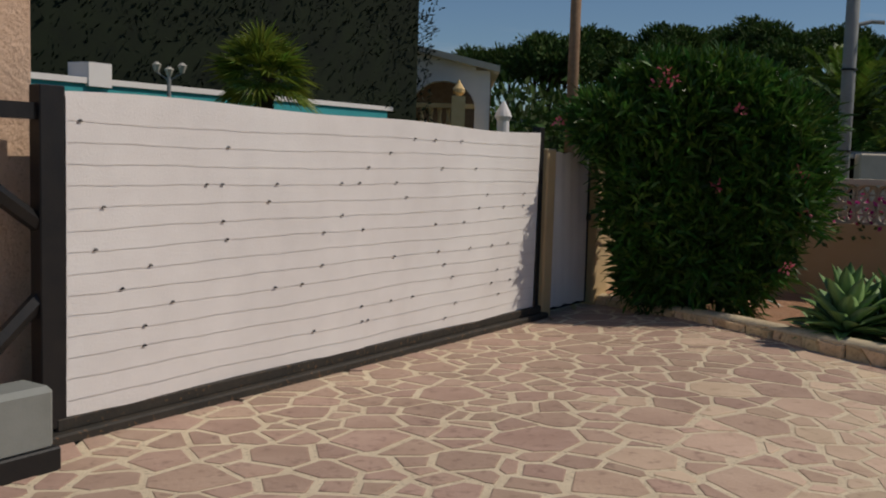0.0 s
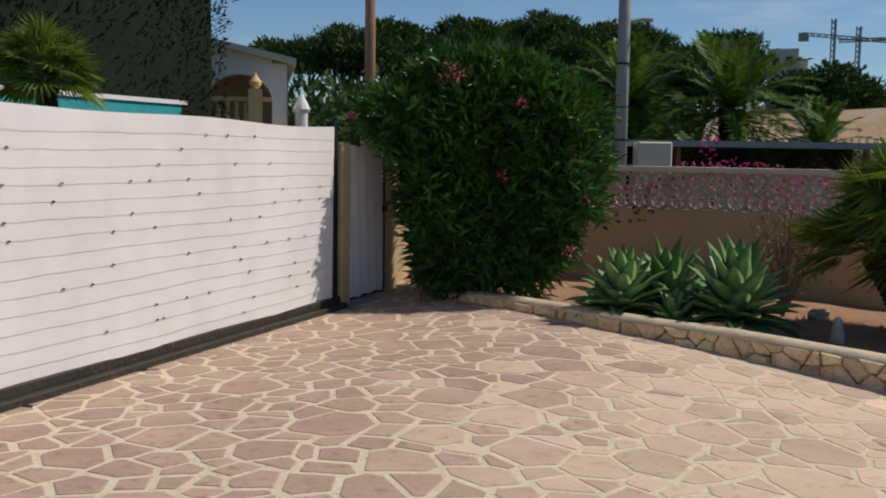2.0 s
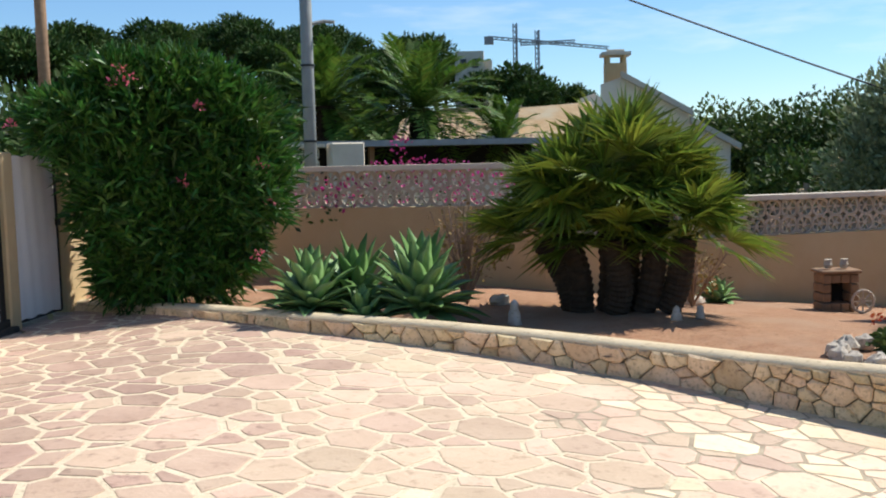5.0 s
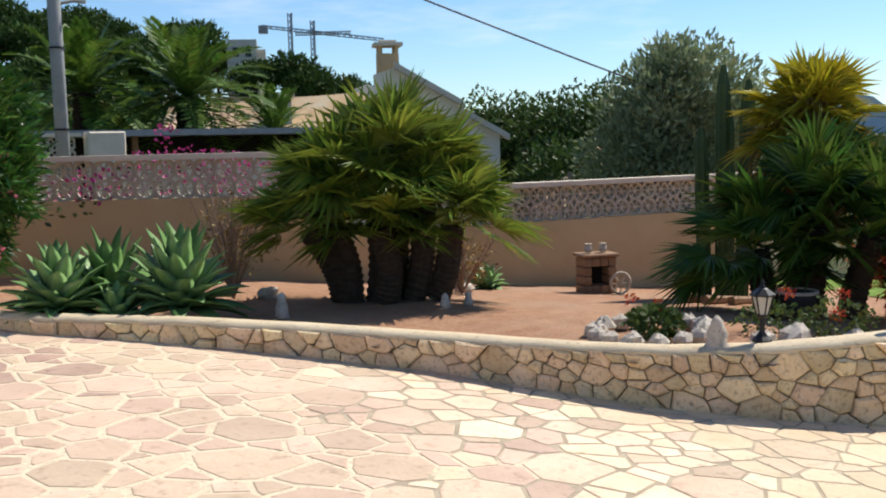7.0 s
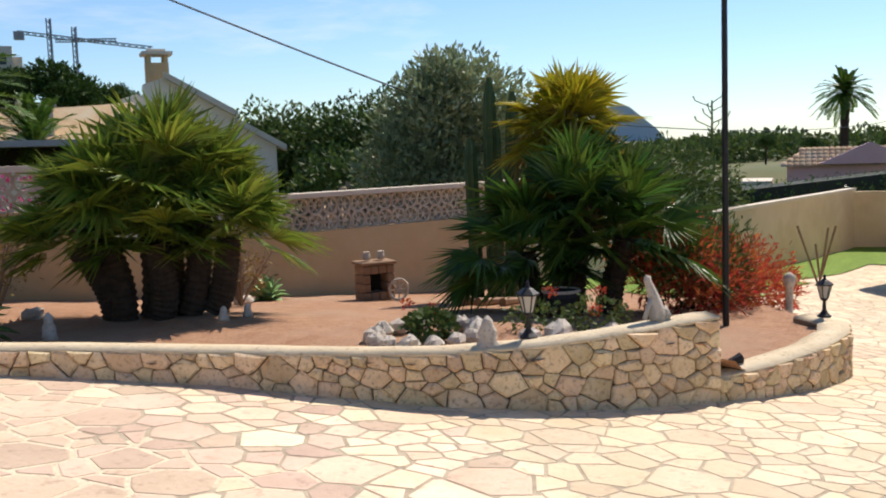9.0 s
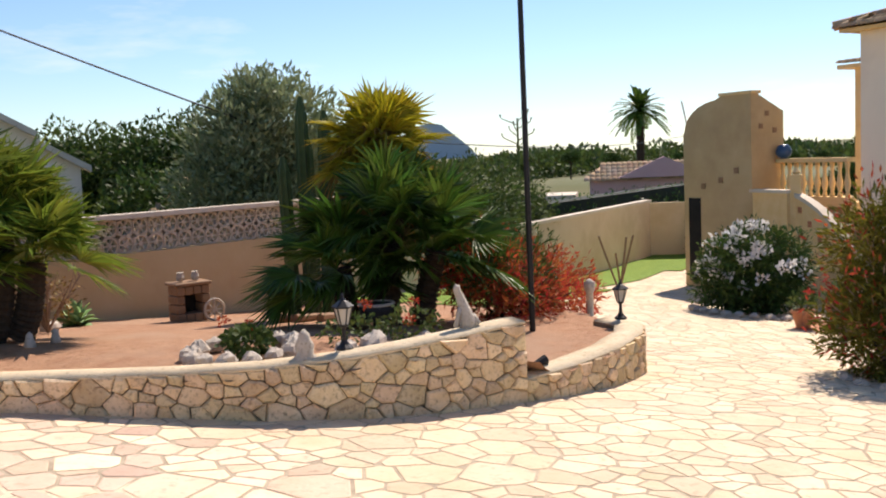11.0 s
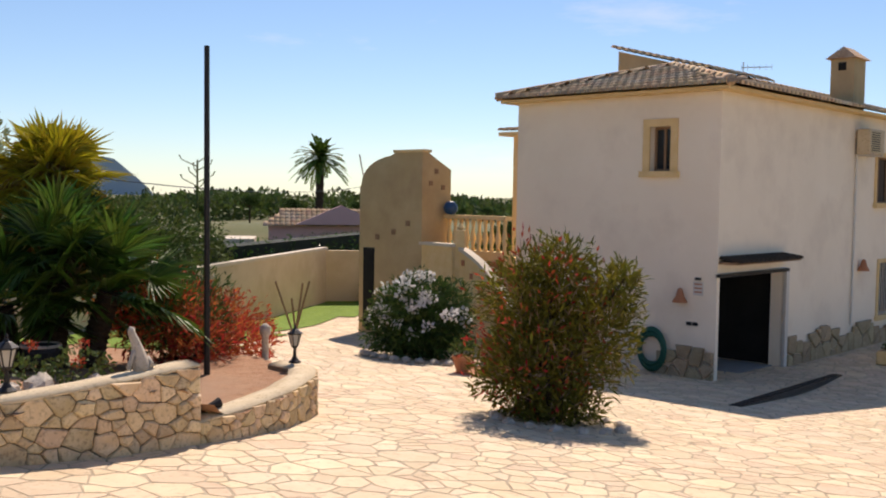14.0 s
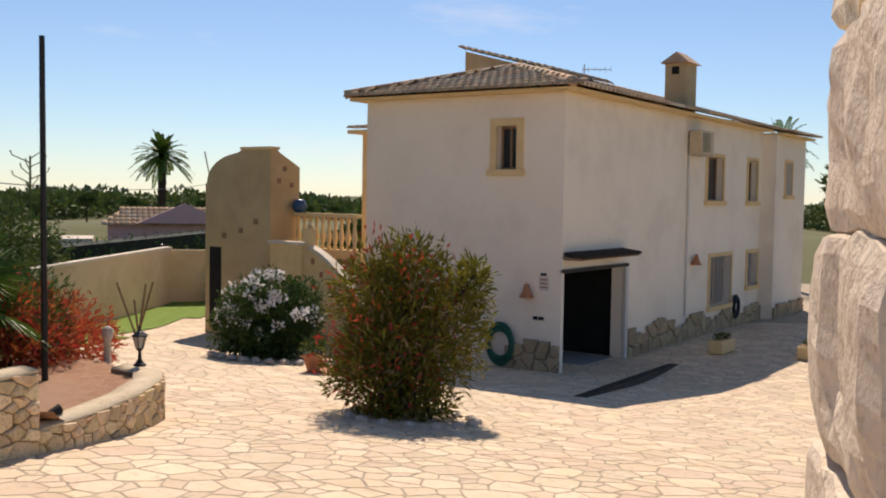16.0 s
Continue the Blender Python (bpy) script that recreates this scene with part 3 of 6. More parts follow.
def rubble_wall(name, line, tops, parts_label, depth=0.3, end_cap=False):
    """A dry-looking stone retaining wall along a line, each stone a part."""
    seg, s0 = [], 0.0
    for i in range(len(line) - 1):
        L = math.dist(line[i], line[i + 1])
        seg.append((s0, L, line[i], line[i + 1], tops[i], tops[i + 1]))
        s0 += L

    def where(s):
        for a, L, p, q, t0, t1 in seg:
            if s <= a + L or (a, L) == (seg[-1][0], seg[-1][1]):
                t = (s - a) / L
                d = Vector((q[0] - p[0], q[1] - p[1], 0)).normalized()
                # ease the outward direction between runs
                return Vector((p[0] + (q[0] - p[0]) * t, p[1] + (q[1] - p[1]) * t, 0)), Vector((d.y, -d.x, 0)), t0 + (t1 - t0) * t

    core, cap = Geo(), Geo()
    n = int(s0 / 0.12)
    for i in range(n + 1):
        p, o, top = where(s0 * i / n)
        foot = drive_z(p.x, p.y) - 0.15
        wob = 0.012 * noise.noise(Vector((p.x * 4, p.y * 4, 1)))
        a, b = p - o * 0.015, p - o * depth
        core.v += [(a.x, a.y, foot), (a.x, a.y, top - 0.03), (b.x, b.y, top - 0.03), (b.x, b.y, foot)]
        a, b = p + o * (0.016 + wob), p - o * (depth + wob)
        m = p - o * depth * 0.5
        cap.v += [(a.x, a.y, top - 0.035), (a.x, a.y, top - 0.012 + wob), (m.x, m.y, top + 0.008 + wob), (b.x, b.y, top - 0.015), (b.x, b.y, top - 0.09)]
    for i in range(n):
        core.f += [(4 * i + k, 4 * i + 4 + k, 4 * i + 4 + (k + 1) % 4, 4 * i + (k + 1) % 4) for k in range(4)]
        cap.f += [(5 * i + k, 5 * i + 5 + k, 5 * i + 5 + (k + 1) % 5, 5 * i + (k + 1) % 5) for k in range(5)]
    core.f += [(3, 2, 1, 0), tuple(4 * n + k for k in range(4))]
    cap.f += [(4, 3, 2, 1, 0), tuple(5 * n + k for k in range(5))]
    w = setting(name, core, M["rubble_joint"], parts_label, "retaining wall")
    part("coping", cap, M["coping"], w, "rough cream mortar coping", True)
    hmax = max(where(s0 * i / n)[2] - drive_z(*where(s0 * i / n)[0].xy) for i in range(n + 1))

    LONG = 0.72

    def ok(s, h):
        p, o, top = where(s / LONG)
        return h < top - drive_z(p.x, p.y) - 0.05

    pts, rad = scatter(rng, 0.02, s0 * LONG - 0.02, 0.02, hmax, 0.072, 0.165, 30000, ok)
    for poly in cells(pts, rad, 0.007, 0.4):
        if not poly:
            continue
        cut = clip(clip(clip([(q[0] / LONG, q[1]) for q in poly], -1, 0, 0), 1, 0, s0), 0, -1, 0.03)
        if len(cut) < 3:
            continue
        mid = sum(q[0] for q in cut) / len(cut)
        p, o, top = where(mid)
        h = top - drive_z(p.x, p.y) - 0.03
        cut = clip(cut, 0, 1, h)
        if len(cut) < 3:
            continue
        lift = 0.02 + 0.03 * rng.random()

        def place(s, hh, up):
            pp, oo, tt = where(s)
            return pp + oo * up + Vector((0, 0, drive_z(pp.x, pp.y) + hh))

        vs, fs = slab(cut, lift, place, 0.022)
        part("stone", Geo().add(vs, fs), M["rubble"], w)
    return w

# ---- gate ----
GD = Vector((0.533, 0.846, 0))
GN = Vector((0.846, -0.533, 0))
G0 = Vector((-2.27, 5.45, 0))
GATE_AT = Matrix.Translation(G0) @ Matrix.Rotation(math.atan2(GD.y, GD.x), 4, "Z")
LEN, HIGH = 5.78, 1.97


def sliding_gate():
    """Local x runs along the gate, y away from the yard."""
    g = thing("sliding_gate", "white reed-screened sliding driveway gate on black steel frame", "gate", at=GATE_AT)
    nx, nz = 90, 24
    s = Geo()
    for i in range(nx + 1):
        x = 0.02 + (LEN - 0.12) * i / nx
        top = HIGH - 0.02 + 0.012 * math.sin(x * 2.3) + 0.02 * math.sin(x * 0.7 + 1)
        for j in range(nz + 1):
            z = 0.12 + (top - 0.12) * j / nz
            y = -0.02 - 0.012 * math.sin(x * 3.1 + z) - 0.0015 * math.sin(x * 17) - 0.001 * math.sin(z * 31)
            s.v.append((x, y, z))
    for i in range(nx):
        for j in range(nz):
            a = i * (nz + 1) + j
            s.f.append((a, a + nz + 1, a + nz + 2, a + 1))
    n0 = len(s.v)
    s.add([(x, y + 0.02, z) for x, y, z in s.v[:n0]], [tuple(reversed(f)) for f in s.f])
    part("reed_screen", s, M["screen"], g, "white plastic reed screening", True)
    for k in range(14):
        z0 = 0.22 + k * 0.122
        w = Geo()
        w.tube([(x, -0.025 - 0.012 * math.sin(x * 3.1 + z0), z0 + 0.007 * math.sin(x * 1.6 + k * 0.7) + 0.003 * math.sin(x * 6.3 + k * 2)) for x in np.linspace(0.03, LEN - 0.12, 40)], 0.0013, 4)
        part("wire", w, M["wire"], g)
    r2 = np.random.default_rng(3)
    for k in range(60):
        x = 0.1 + (LEN - 0.3) * r2.random()
        row = int(14 * r2.random())
        z = 0.22 + row * 0.122
        t = Geo()
        y = -0.03 - 0.012 * math.sin(x * 3.1 + z)
        t.box((x, y, z), (0.03, 0.006, 0.006), m=None).box((x, y, z + 0.007), (0.018, 0.006, 0.005))
        part("tie", t, M["tyre"], g)
    for x, wd in ((-0.06, 0.16), (LEN - 0.06, 0.09)):
        part("post", Geo().box((x, 0.02, HIGH / 2 + 0.05), (wd, 0.1, HIGH - 0.05), bevel=0.006), M["black"], g)
    part("top_bar", Geo().box((LEN / 2, 0.05, HIGH - 0.1), (LEN, 0.05, 0.05)), M["black"], g)
    part("bottom_bar", Geo().box((LEN / 2, 0.01, 0.09), (LEN + 0.1, 0.09, 0.08), bevel=0.01), M["rail"], g)
    part("tail_bar", Geo().box((-0.75, 0.03, HIGH - 0.12), (1.4, 0.06, 0.09)), M["black"], g)
    b = Geo()
    b.tube([(-0.95, 0.03, HIGH - 0.15), (-0.1, 0.03, HIGH * 0.62)], 0.05, 6)
    part("brace", b, M["black"], g)
    b = Geo()
    b.tube([(-0.95, 0.03, 0.1), (-0.1, 0.03, HIGH * 0.42)], 0.05, 6)
    part("brace", b, M["black"], g)
    return g


sliding_gate()
rail = tagged(part("gate_track", Geo().box((LEN / 2 - 0.7, -0.02, 0.02), (LEN + 1.6, 0.16, 0.07), m=GATE_AT, bevel=0.012), M["rail"]), "dark steel ground rail below the sliding gate", "gate track", "", "structure")

motor = thing("gate_motor", "grey plastic gate motor box on a dark base", "gate motor", at=GATE_AT @ pose(-0.52, -0.30, 0.0))
part("housing", Geo().box((0, 0, 0.27), (0.36, 0.26, 0.34), bevel=0.03), M["grey_box"], motor)
part("base_plate", Geo().box((0, 0, 0.05), (0.40, 0.30, 0.14), bevel=0.01), M["black"], motor)

pier = setting("gate_pier_south", Geo().box((-0.46, 0.46, 1.25), (1.0, 0.34, 3.1), m=GATE_AT, bevel=0.02), M["pinkish"], "rough pink rendered gate pier", "gate pier")
setting("gate_post_middle", Geo().box((LEN + 0.16, 0.06, 0.83), (0.2, 0.2, 1.9), m=GATE_AT, bevel=0.015), M["beige"], "narrow beige rendered post between two gates", "gate post")


def side_gate():
    g = thing("pedestrian_gate", "narrow white-screened pedestrian gate in black steel frame", "gate", at=GATE_AT @ pose(LEN + 0.3, 0.05, 0.0))
    W = 0.95
    s = Geo()
    for i in range(21):
        for j in range(13):
            s.v.append((0.05 + (W - 0.1) * i / 20, -0.03 - 0.006 * math.sin(i * 1.3 + j * 0.3), 0.06 + 1.68 * j / 12 + 0.01 * math.sin(i * 0.9)))
    for i in range(20):
        for j in range(12):
            a = i * 13 + j
            s.f.append((a, a + 13, a + 14, a + 1))
    n0 = len(s.v)
    s.add([(x, y + 0.02, z) for x, y, z in s.v[:n0]], [tuple(reversed(f)) for f in s.f])
    part("reed_screen", s, M["screen"], g, "white plastic reed screening", True)
    for x in (0.02, W - 0.02):
        part("post", Geo().box((x, 0, 0.9), (0.06, 0.06, 1.74)), M["black"], g)
    for z in (0.05, 1.72):
        part("bar", Geo().box((W / 2, 0.02, z), (W, 0.04, 0.05)), M["black"], g)
    part("latch", Geo().box((W - 0.06, -0.06, 1.02), (0.09, 0.03, 0.08), bevel=0.008), M["black"], g)


side_gate()
setting("gate_pier_north", Geo().box((LEN + 1.5, 0.1, 0.85), (0.42, 0.3, 1.95), m=GATE_AT, bevel=0.02), M["beige"], "beige rendered pier beside the pedestrian gate", "gate pier")

# stone pier close to the end of the walk
pst = thing("stone_pier", "rough cream rubble stone pier of large blocks", "stone pier", at=pose(1.47, -1.268, 0, 0, 0, -14))


def rough_block(c, s, seed, n=9, amp=0.03):
    """A quarry-faced block: a rounded box with hacked faces."""
    g, seen = Geo(), {}
    for ax in range(3):
        for sg in (-1, 1):
            vs, fs = [], []
            for i in range(n + 1):
                for j in range(n + 1):
                    q = [0.0, 0.0, 0.0]
                    q[ax], q[(ax + 1) % 3], q[(ax + 2) % 3] = sg, -1 + 2 * i / n, -1 + 2 * j / n
                    v = Vector(q)
                    r = max(abs(a) for a in q)
                    k = 1 - 0.055 * (sum(abs(a) ** 8 for a in q) - 1)
                    p = Vector((v.x * s[0] / 2, v.y * s[1] / 2, v.z * s[2] / 2)) * k
                    d = noise.noise_vector(p * 5 + Vector((seed * 7.1, 0, 0))) * amp + noise.noise_vector(p * 15 + Vector((seed * 3.1, 0, 0))) * amp * 0.4
                    vs.append(p + d + Vector(c))
            for i in range(n):
                for j in range(n):
                    a = i * (n + 1) + j
                    f = (a, a + n + 1, a + n + 2, a + 1)
                    fs.append(f if sg > 0 else f[::-1])
            ids = []
            for v in vs:
                key = (round(v.x, 5), round(v.y, 5), round(v.z, 5))
                if key not in seen:
                    seen[key] = len(g.v)
                    g.v.append(tuple(v))
                ids.append(seen[key])
            g.f += [tuple(ids[i] for i in f) for f in fs]
    return g


for k in range(7):
    for col in range(2):
        h = (0.46, 0.5, 0.44, 0.52, 0.47, 0.5, 0.5)[k]
        zz = -0.35 + k * 0.485
        out = (0.04, 0.07, -0.01, 0.025, -0.015, 0.02, 0.0)[k]
        part("stone", rough_block((0.5 + out, -0.28 - 0.57 * col, zz + 0.24), (1.0, 0.55 + 0.04 * math.sin(k), h), k * 2 + col), M["pier_stone"], pst, "", False)
part("core", Geo().box((0.5, -0.6, 1.2), (0.86, 0.9, 3.3)), M["coping"], pst)

TOPS = [0.1, 0.12, 0.16, 0.2, 0.17, 0.12, 0.06, 0.05, 0.06, 0.08, 0.11, 0.14]

# ---- house ----
HOUSE = pose(20.42, -2.98, 0, 0, 0, -34.4)
house = thing("house", "cream two-storey villa with tiled hip roof and open garage", "house", at=HOUSE)


def wall_with_holes(axis, at, a0, a1, z0, z1, thick, holes):
    """A straight wall along local x (axis 0) or y (axis 1), with through openings (start, end, low, high)."""
    g = Geo()
    cuts = sorted({a0, a1, *[h[0] for h in holes], *[h[1] for h in holes]})
    for i in range(len(cuts) - 1):
        s0, s1 = cuts[i], cuts[i + 1]
        zs = [(z0, z1)]
        for h in holes:
            if h[0] <= s0 + 1e-6 and h[1] >= s1 - 1e-6:
                nz = []
                for lo, hi in zs:
                    if h[2] > lo:
                        nz.append((lo, min(hi, h[2])))
                    if h[3] < hi:
                        nz.append((max(lo, h[3]), hi))
                zs = nz
        for lo, hi in zs:
            if hi - lo > 1e-4:
                c, s = ((s0 + s1) / 2, at, (lo + hi) / 2), (s1 - s0, thick, hi - lo)
                if axis:
                    c, s = (c[1], c[0], c[2]), (s[1], s[0], s[2])
                g.box(c, s)
    return g


EAVE, FOOT = 3.9, -2.35
A_HOLES = [(1.12, 1.62, 2.27, 3.2)]
B_HOLES = [(0.12, 3.08, -2.35, 0.12), (8.4, 9.7, 1.68, 2.9), (11.95, 12.85, 1.68, 2.92), (8.8, 10.6, -1.3, 0.1), (12.1, 13.1, -0.92, 0.1)]
C_HOLES = [(14.4, 15.15, 1.9, 2.95)]
part("gable_wall", wall_with_holes(1, 0.15, 0.3, 5.2, FOOT, EAVE, 0.3, A_HOLES), M["white"], house)
part("long_wall", wall_with_holes(0, 0.15, 0.0, 13.4, FOOT, EAVE, 0.3, B_HOLES), M["white"], house)
part("projecting_wall", wall_with_holes(0, -0.28, 13.4, 16.8, FOOT, EAVE - 0.12, 0.3, C_HOLES), M["white"], house)
part("return_wall", Geo().box((13.55, 0.08, (FOOT + EAVE - 0.12) / 2), (0.3, 0.42, EAVE - 0.12 - FOOT)), M["white"], house)
part("end_wall", Geo().box((16.65, 2.6, (FOOT + EAVE) / 2 - 0.07), (0.29, 5.4, EAVE - FOOT - 0.15)), M["white"], house)
part("back_wall", Geo().box((8.4, 5.05, (FOOT + EAVE) / 2), (16.2, 0.29, EAVE - FOOT)), M["white"], house)
part("attic_floor", Geo().box((8.3, 2.6, EAVE - 0.08), (16.2, 4.7, 0.15)), M["white"], house)
part("storey_floor", Geo().box((8.3, 2.6, 0.6), (16.2, 4.7, 0.2)), M["white"], house)
part("garage_floor", Geo().box((1.6, 2.5, -2.05), (2.9, 4.6, 0.08)), M["concrete"], house)
# near-black wall colours in the shade of the garage
part("garage_partition", Geo().box((3.3, 2.6, -0.8), (0.1, 4.6, 2.7)), M["dark"], house, "garage wall painted near-black as interior shade")


def trim(x0, x1, z0, z1, axis, at, width=0.1, sill=True, proud=0.03):
    """A sandstone surround round an opening, with frame, pane and sill."""
    s = Geo()

    def bar(a0, a1, b0, b1, depth, off):
        c, sz = ((a0 + a1) / 2, off, (b0 + b1) / 2), (a1 - a0, depth, b1 - b0)
        if axis:
            c, sz = (c[1], c[0], c[2]), (sz[1], sz[0], sz[2])
        return c, sz

    for q in ((x0 - width, x0, z0, z1), (x1, x1 + width, z0, z1), (x0 - width, x1 + width, z1, z1 + width)):
        s.box(*bar(*q, 0.06, at - 0.01))
    w = part("window", s, M["sandstone"], house)
    if sill:
        part("sill", Geo().box(*bar(x0 - width - 0.05, x1 + width + 0.05, z0 - 0.13, z0, 0.14, at - 0.03)), M["sandstone"], w)
    f = Geo()
    for q in ((x0, x0 + 0.05, z0, z1), (x1 - 0.05, x1, z0, z1), (x0 + 0.05, x1 - 0.05, z0, z0 + 0.05), (x0 + 0.05, x1 - 0.05, z1 - 0.05, z1), ((x0 + x1) / 2 - 0.025, (x0 + x1) / 2 + 0.025, z0 + 0.05, z1 - 0.05)):
        f.box(*bar(*q, 0.05, at + 0.2))
    part("frame", f, M["wood"], w)
    part("pane", Geo().box(*bar(x0 + 0.04, x1 - 0.04, z0 + 0.04, z1 - 0.04, 0.01, at + 0.215)), M["pane"], w)
    if z0 < 0 or at < -0.2:
        grille = Geo()
        k = 0
        x = x0 + 0.12
        while x < x1:
            grille.box(*bar(x, x + 0.015, z0, z1, 0.015, at - 0.02))
            x += 0.13
        part("grille", grille, M["plastic"], w, "white window bars")
    return w


for h in A_HOLES:
    trim(*h, 1, 0.0, 0.16)
for h in B_HOLES[1:]:
    trim(*h, 0, 0.0, 0.1)
for h in C_HOLES:
    trim(*h, 0, -0.43, 0.08)
part("door_jamb", Geo().box((3.15, -0.02, -0.98), (0.14, 0.1, 2.2)), M["plastic"], house, "pale garage door jamb")
part("garage_lintel", Geo().box((1.6, -0.02, 0.16), (3.2, 0.12, 0.07)), M["rail"], house)


def tile_slope(p0, p1, q1, q0, rows_step=0.36, pitch=0.21):
    """Overlapping barrel tiles over a planar slope: eave p0 to p1, top q0 to q1."""
    p0, p1, q0, q1 = Vector(p0), Vector(p1), Vector(q0), Vector(q1)
    nrm = (p1 - p0).cross(q0 - p0 if (q0 - p0).length > 0.1 else q1 - p0).normalized()
    if nrm.z < 0:
        nrm = -nrm
    g = Geo()
    W = (p1 - p0).length
    rise = ((q0 + q1) / 2 - (p0 + p1) / 2).length
    nr, nt = max(1, int(rise / rows_step)), int(W / pitch)
    for r in range(nr):
        t0, t1 = r / nr, (r + 1.12) / nr
        a0, a1 = p0 + (q0 - p0) * t0, p1 + (q1 - p1) * t0
        b0, b1 = p0 + (q0 - p0) * min(1, t1), p1 + (q1 - p1) * min(1, t1)
        ux = (p1 - p0).normalized()
        lo = (a0 - p0).dot(ux)
        hi = (a1 - p0).dot(ux)
        base, top = a0 - ux * lo, None
        for k in range(nt + 1):
            x = k * pitch
            if x < lo - 0.02 or x + pitch > hi + pitch * 0.7:
                continue
            up = (((b0 + b1) / 2) - ((a0 + a1) / 2))
            up = up - ux * up.dot(ux)
            c = p0 + ux * x + (a0 - p0) - ux * lo
            vs = []
            for side, (o, lift) in enumerate(((c - up * 0.12, 0.05), (c + up, 0.02))):
                for m in range(5):
                    an = math.pi * m / 4
                    vs.append(o + ux * (pitch / 2 - math.cos(an) * pitch * 0.52) + nrm * (math.sin(an) * 0.07 + lift - 0.02))
            g.add(vs, [(m, m + 1, m + 6, m + 5) for m in range(4)] + [(4, 3, 2, 1, 0)])
    # deck under the tiles
    g.add([p0, p1, q1, q0], [(0, 1, 2, 3)])
    return g


RZ = 4.78
e = 0.38
ey0, ey1, ex0, ex1 = -e, 5.2 + e, -e, 13.5
rm = (ey0 + ey1) / 2
r0, r1 = (ex0 + 2.9, rm, RZ), (ex1, rm, RZ)
roof = part("roof", Geo().box((6.6, 2.6, EAVE + 0.0), (13.8, 5.8, 0.07)), M["sandstone"], house)
part("tiles", tile_slope((ex0, ey1, EAVE + 0.05), (ex0, ey0, EAVE + 0.05), r0, r0), M["tile"], roof, "weathered barrel tiles", True)
part("tiles", tile_slope((ex0, ey0, EAVE + 0.05), (ex1, ey0, EAVE + 0.05), r1, r0), M["tile"], roof, "weathered barrel tiles", True)
part("tiles", tile_slope((ex1, ey1, EAVE + 0.05), (ex0, ey1, EAVE + 0.05), r0, r1), M["tile"], roof, "weathered barrel tiles", True)
rt = Geo()
for a, b in (((ex0, ey0, EAVE + 0.08), r0), ((ex0, ey1, EAVE + 0.08), r0), (r0, r1)):
    a, b = Vector(a), Vector(b)
    n = max(2, int((b - a).length / 0.36))
    for k in range(n):
        p, q = a + (b - a) * k / n, a + (b - a) * (k + 1.1) / n
        rt.tube([p + Vector((0, 0, 0.03)), q + Vector((0, 0, 0.05))], [0.11, 0.09], 8)
part("ridge_tiles", rt, M["tile"], roof, "weathered ridge tiles", True)
roof2 = part("end_roof", Geo().box((15.2, 2.4, EAVE - 0.1), (3.5, 6.2, 0.07)), M["sandstone"], house)
part("tiles", tile_slope((13.5, -0.85, EAVE - 0.05), (17.0, -0.85, EAVE - 0.05), (17.0, 2.6, RZ - 0.3), (13.5, 2.6, RZ - 0.3)), M["tile"], roof2, "weathered barrel tiles", True)
# higher gable wall rising from the roof
gw = Geo()
vs = []
for x in (3.3, 6.5):
    vs += [(x, 4.65, 4.1), (x, 2.0, 4.1), (x, 2.0, 4.72), (x, 4.65, 5.42)]
gw.add(vs, [(0, 1, 2, 3), (7, 6, 5, 4), (0, 3, 7, 4), (1, 5, 6, 2), (3, 2, 6, 7), (0, 4, 5, 1)])
gab = part("upper_gable", gw, M["beige"], house)
part("tiles", tile_slope((3.2, 4.8, 5.5), (3.2, 1.9, 4.74), (6.5, 1.9, 4.74), (6.5, 4.8, 5.5)), M["tile"], gab, "weathered barrel tiles", True)

ch = part("chimney", Geo().box((7.7, 0.55, 4.55), (0.75, 0.6, 1.6)), M["beige"], house)
cap = Geo()
cap.add([(7.2, 0.15, 5.35), (8.2, 0.15, 5.35), (8.2, 0.95, 5.35), (7.2, 0.95, 5.35), (7.35, 0.55, 5.66), (8.05, 0.55, 5.66)], [(3, 2, 1, 0), (0, 1, 5, 4), (2, 3, 4, 5), (1, 2, 5), (3, 0, 4)])
part("chimney_cap", cap, M["tile"], ch)
# plate on the solid chimney, its colour giving the hole's shade
part("smoke_hole", Geo().box((7.315, 0.55, 5.15), (0.03, 0.2, 0.2)), M["dark"], ch)
ae = part("aerial", Geo().tube([(6.0, 2.6, RZ), (6.0, 2.6, RZ + 0.5)], 0.015, 6), M["wire"], house)
b = Geo().tube([(5.9, 2.6, RZ + 0.35), (6.6, 2.1, RZ + 0.4)], 0.012, 5)
for k in range(6):
    c = Vector((5.9, 2.6, RZ + 0.35)).lerp(Vector((6.6, 2.1, RZ + 0.4)), k / 5)
    b.tube([c - Vector((0, 0, 0.07)), c + Vector((0, 0, 0.07))], 0.006, 4)
part("antenna_arm", b, M["wire"], ae)

aw = part("awning", Geo().box((1.55, -0.2, 0.42), (3.0, 0.4, 0.05)), M["wood"], house, "small tiled awning")
part("tiles", tile_slope((0.05, -0.42, 0.42), (3.05, -0.42, 0.42), (3.05, 0.0, 0.5), (0.05, 0.0, 0.5)), M["bark"], aw, "dark red tiles", True)
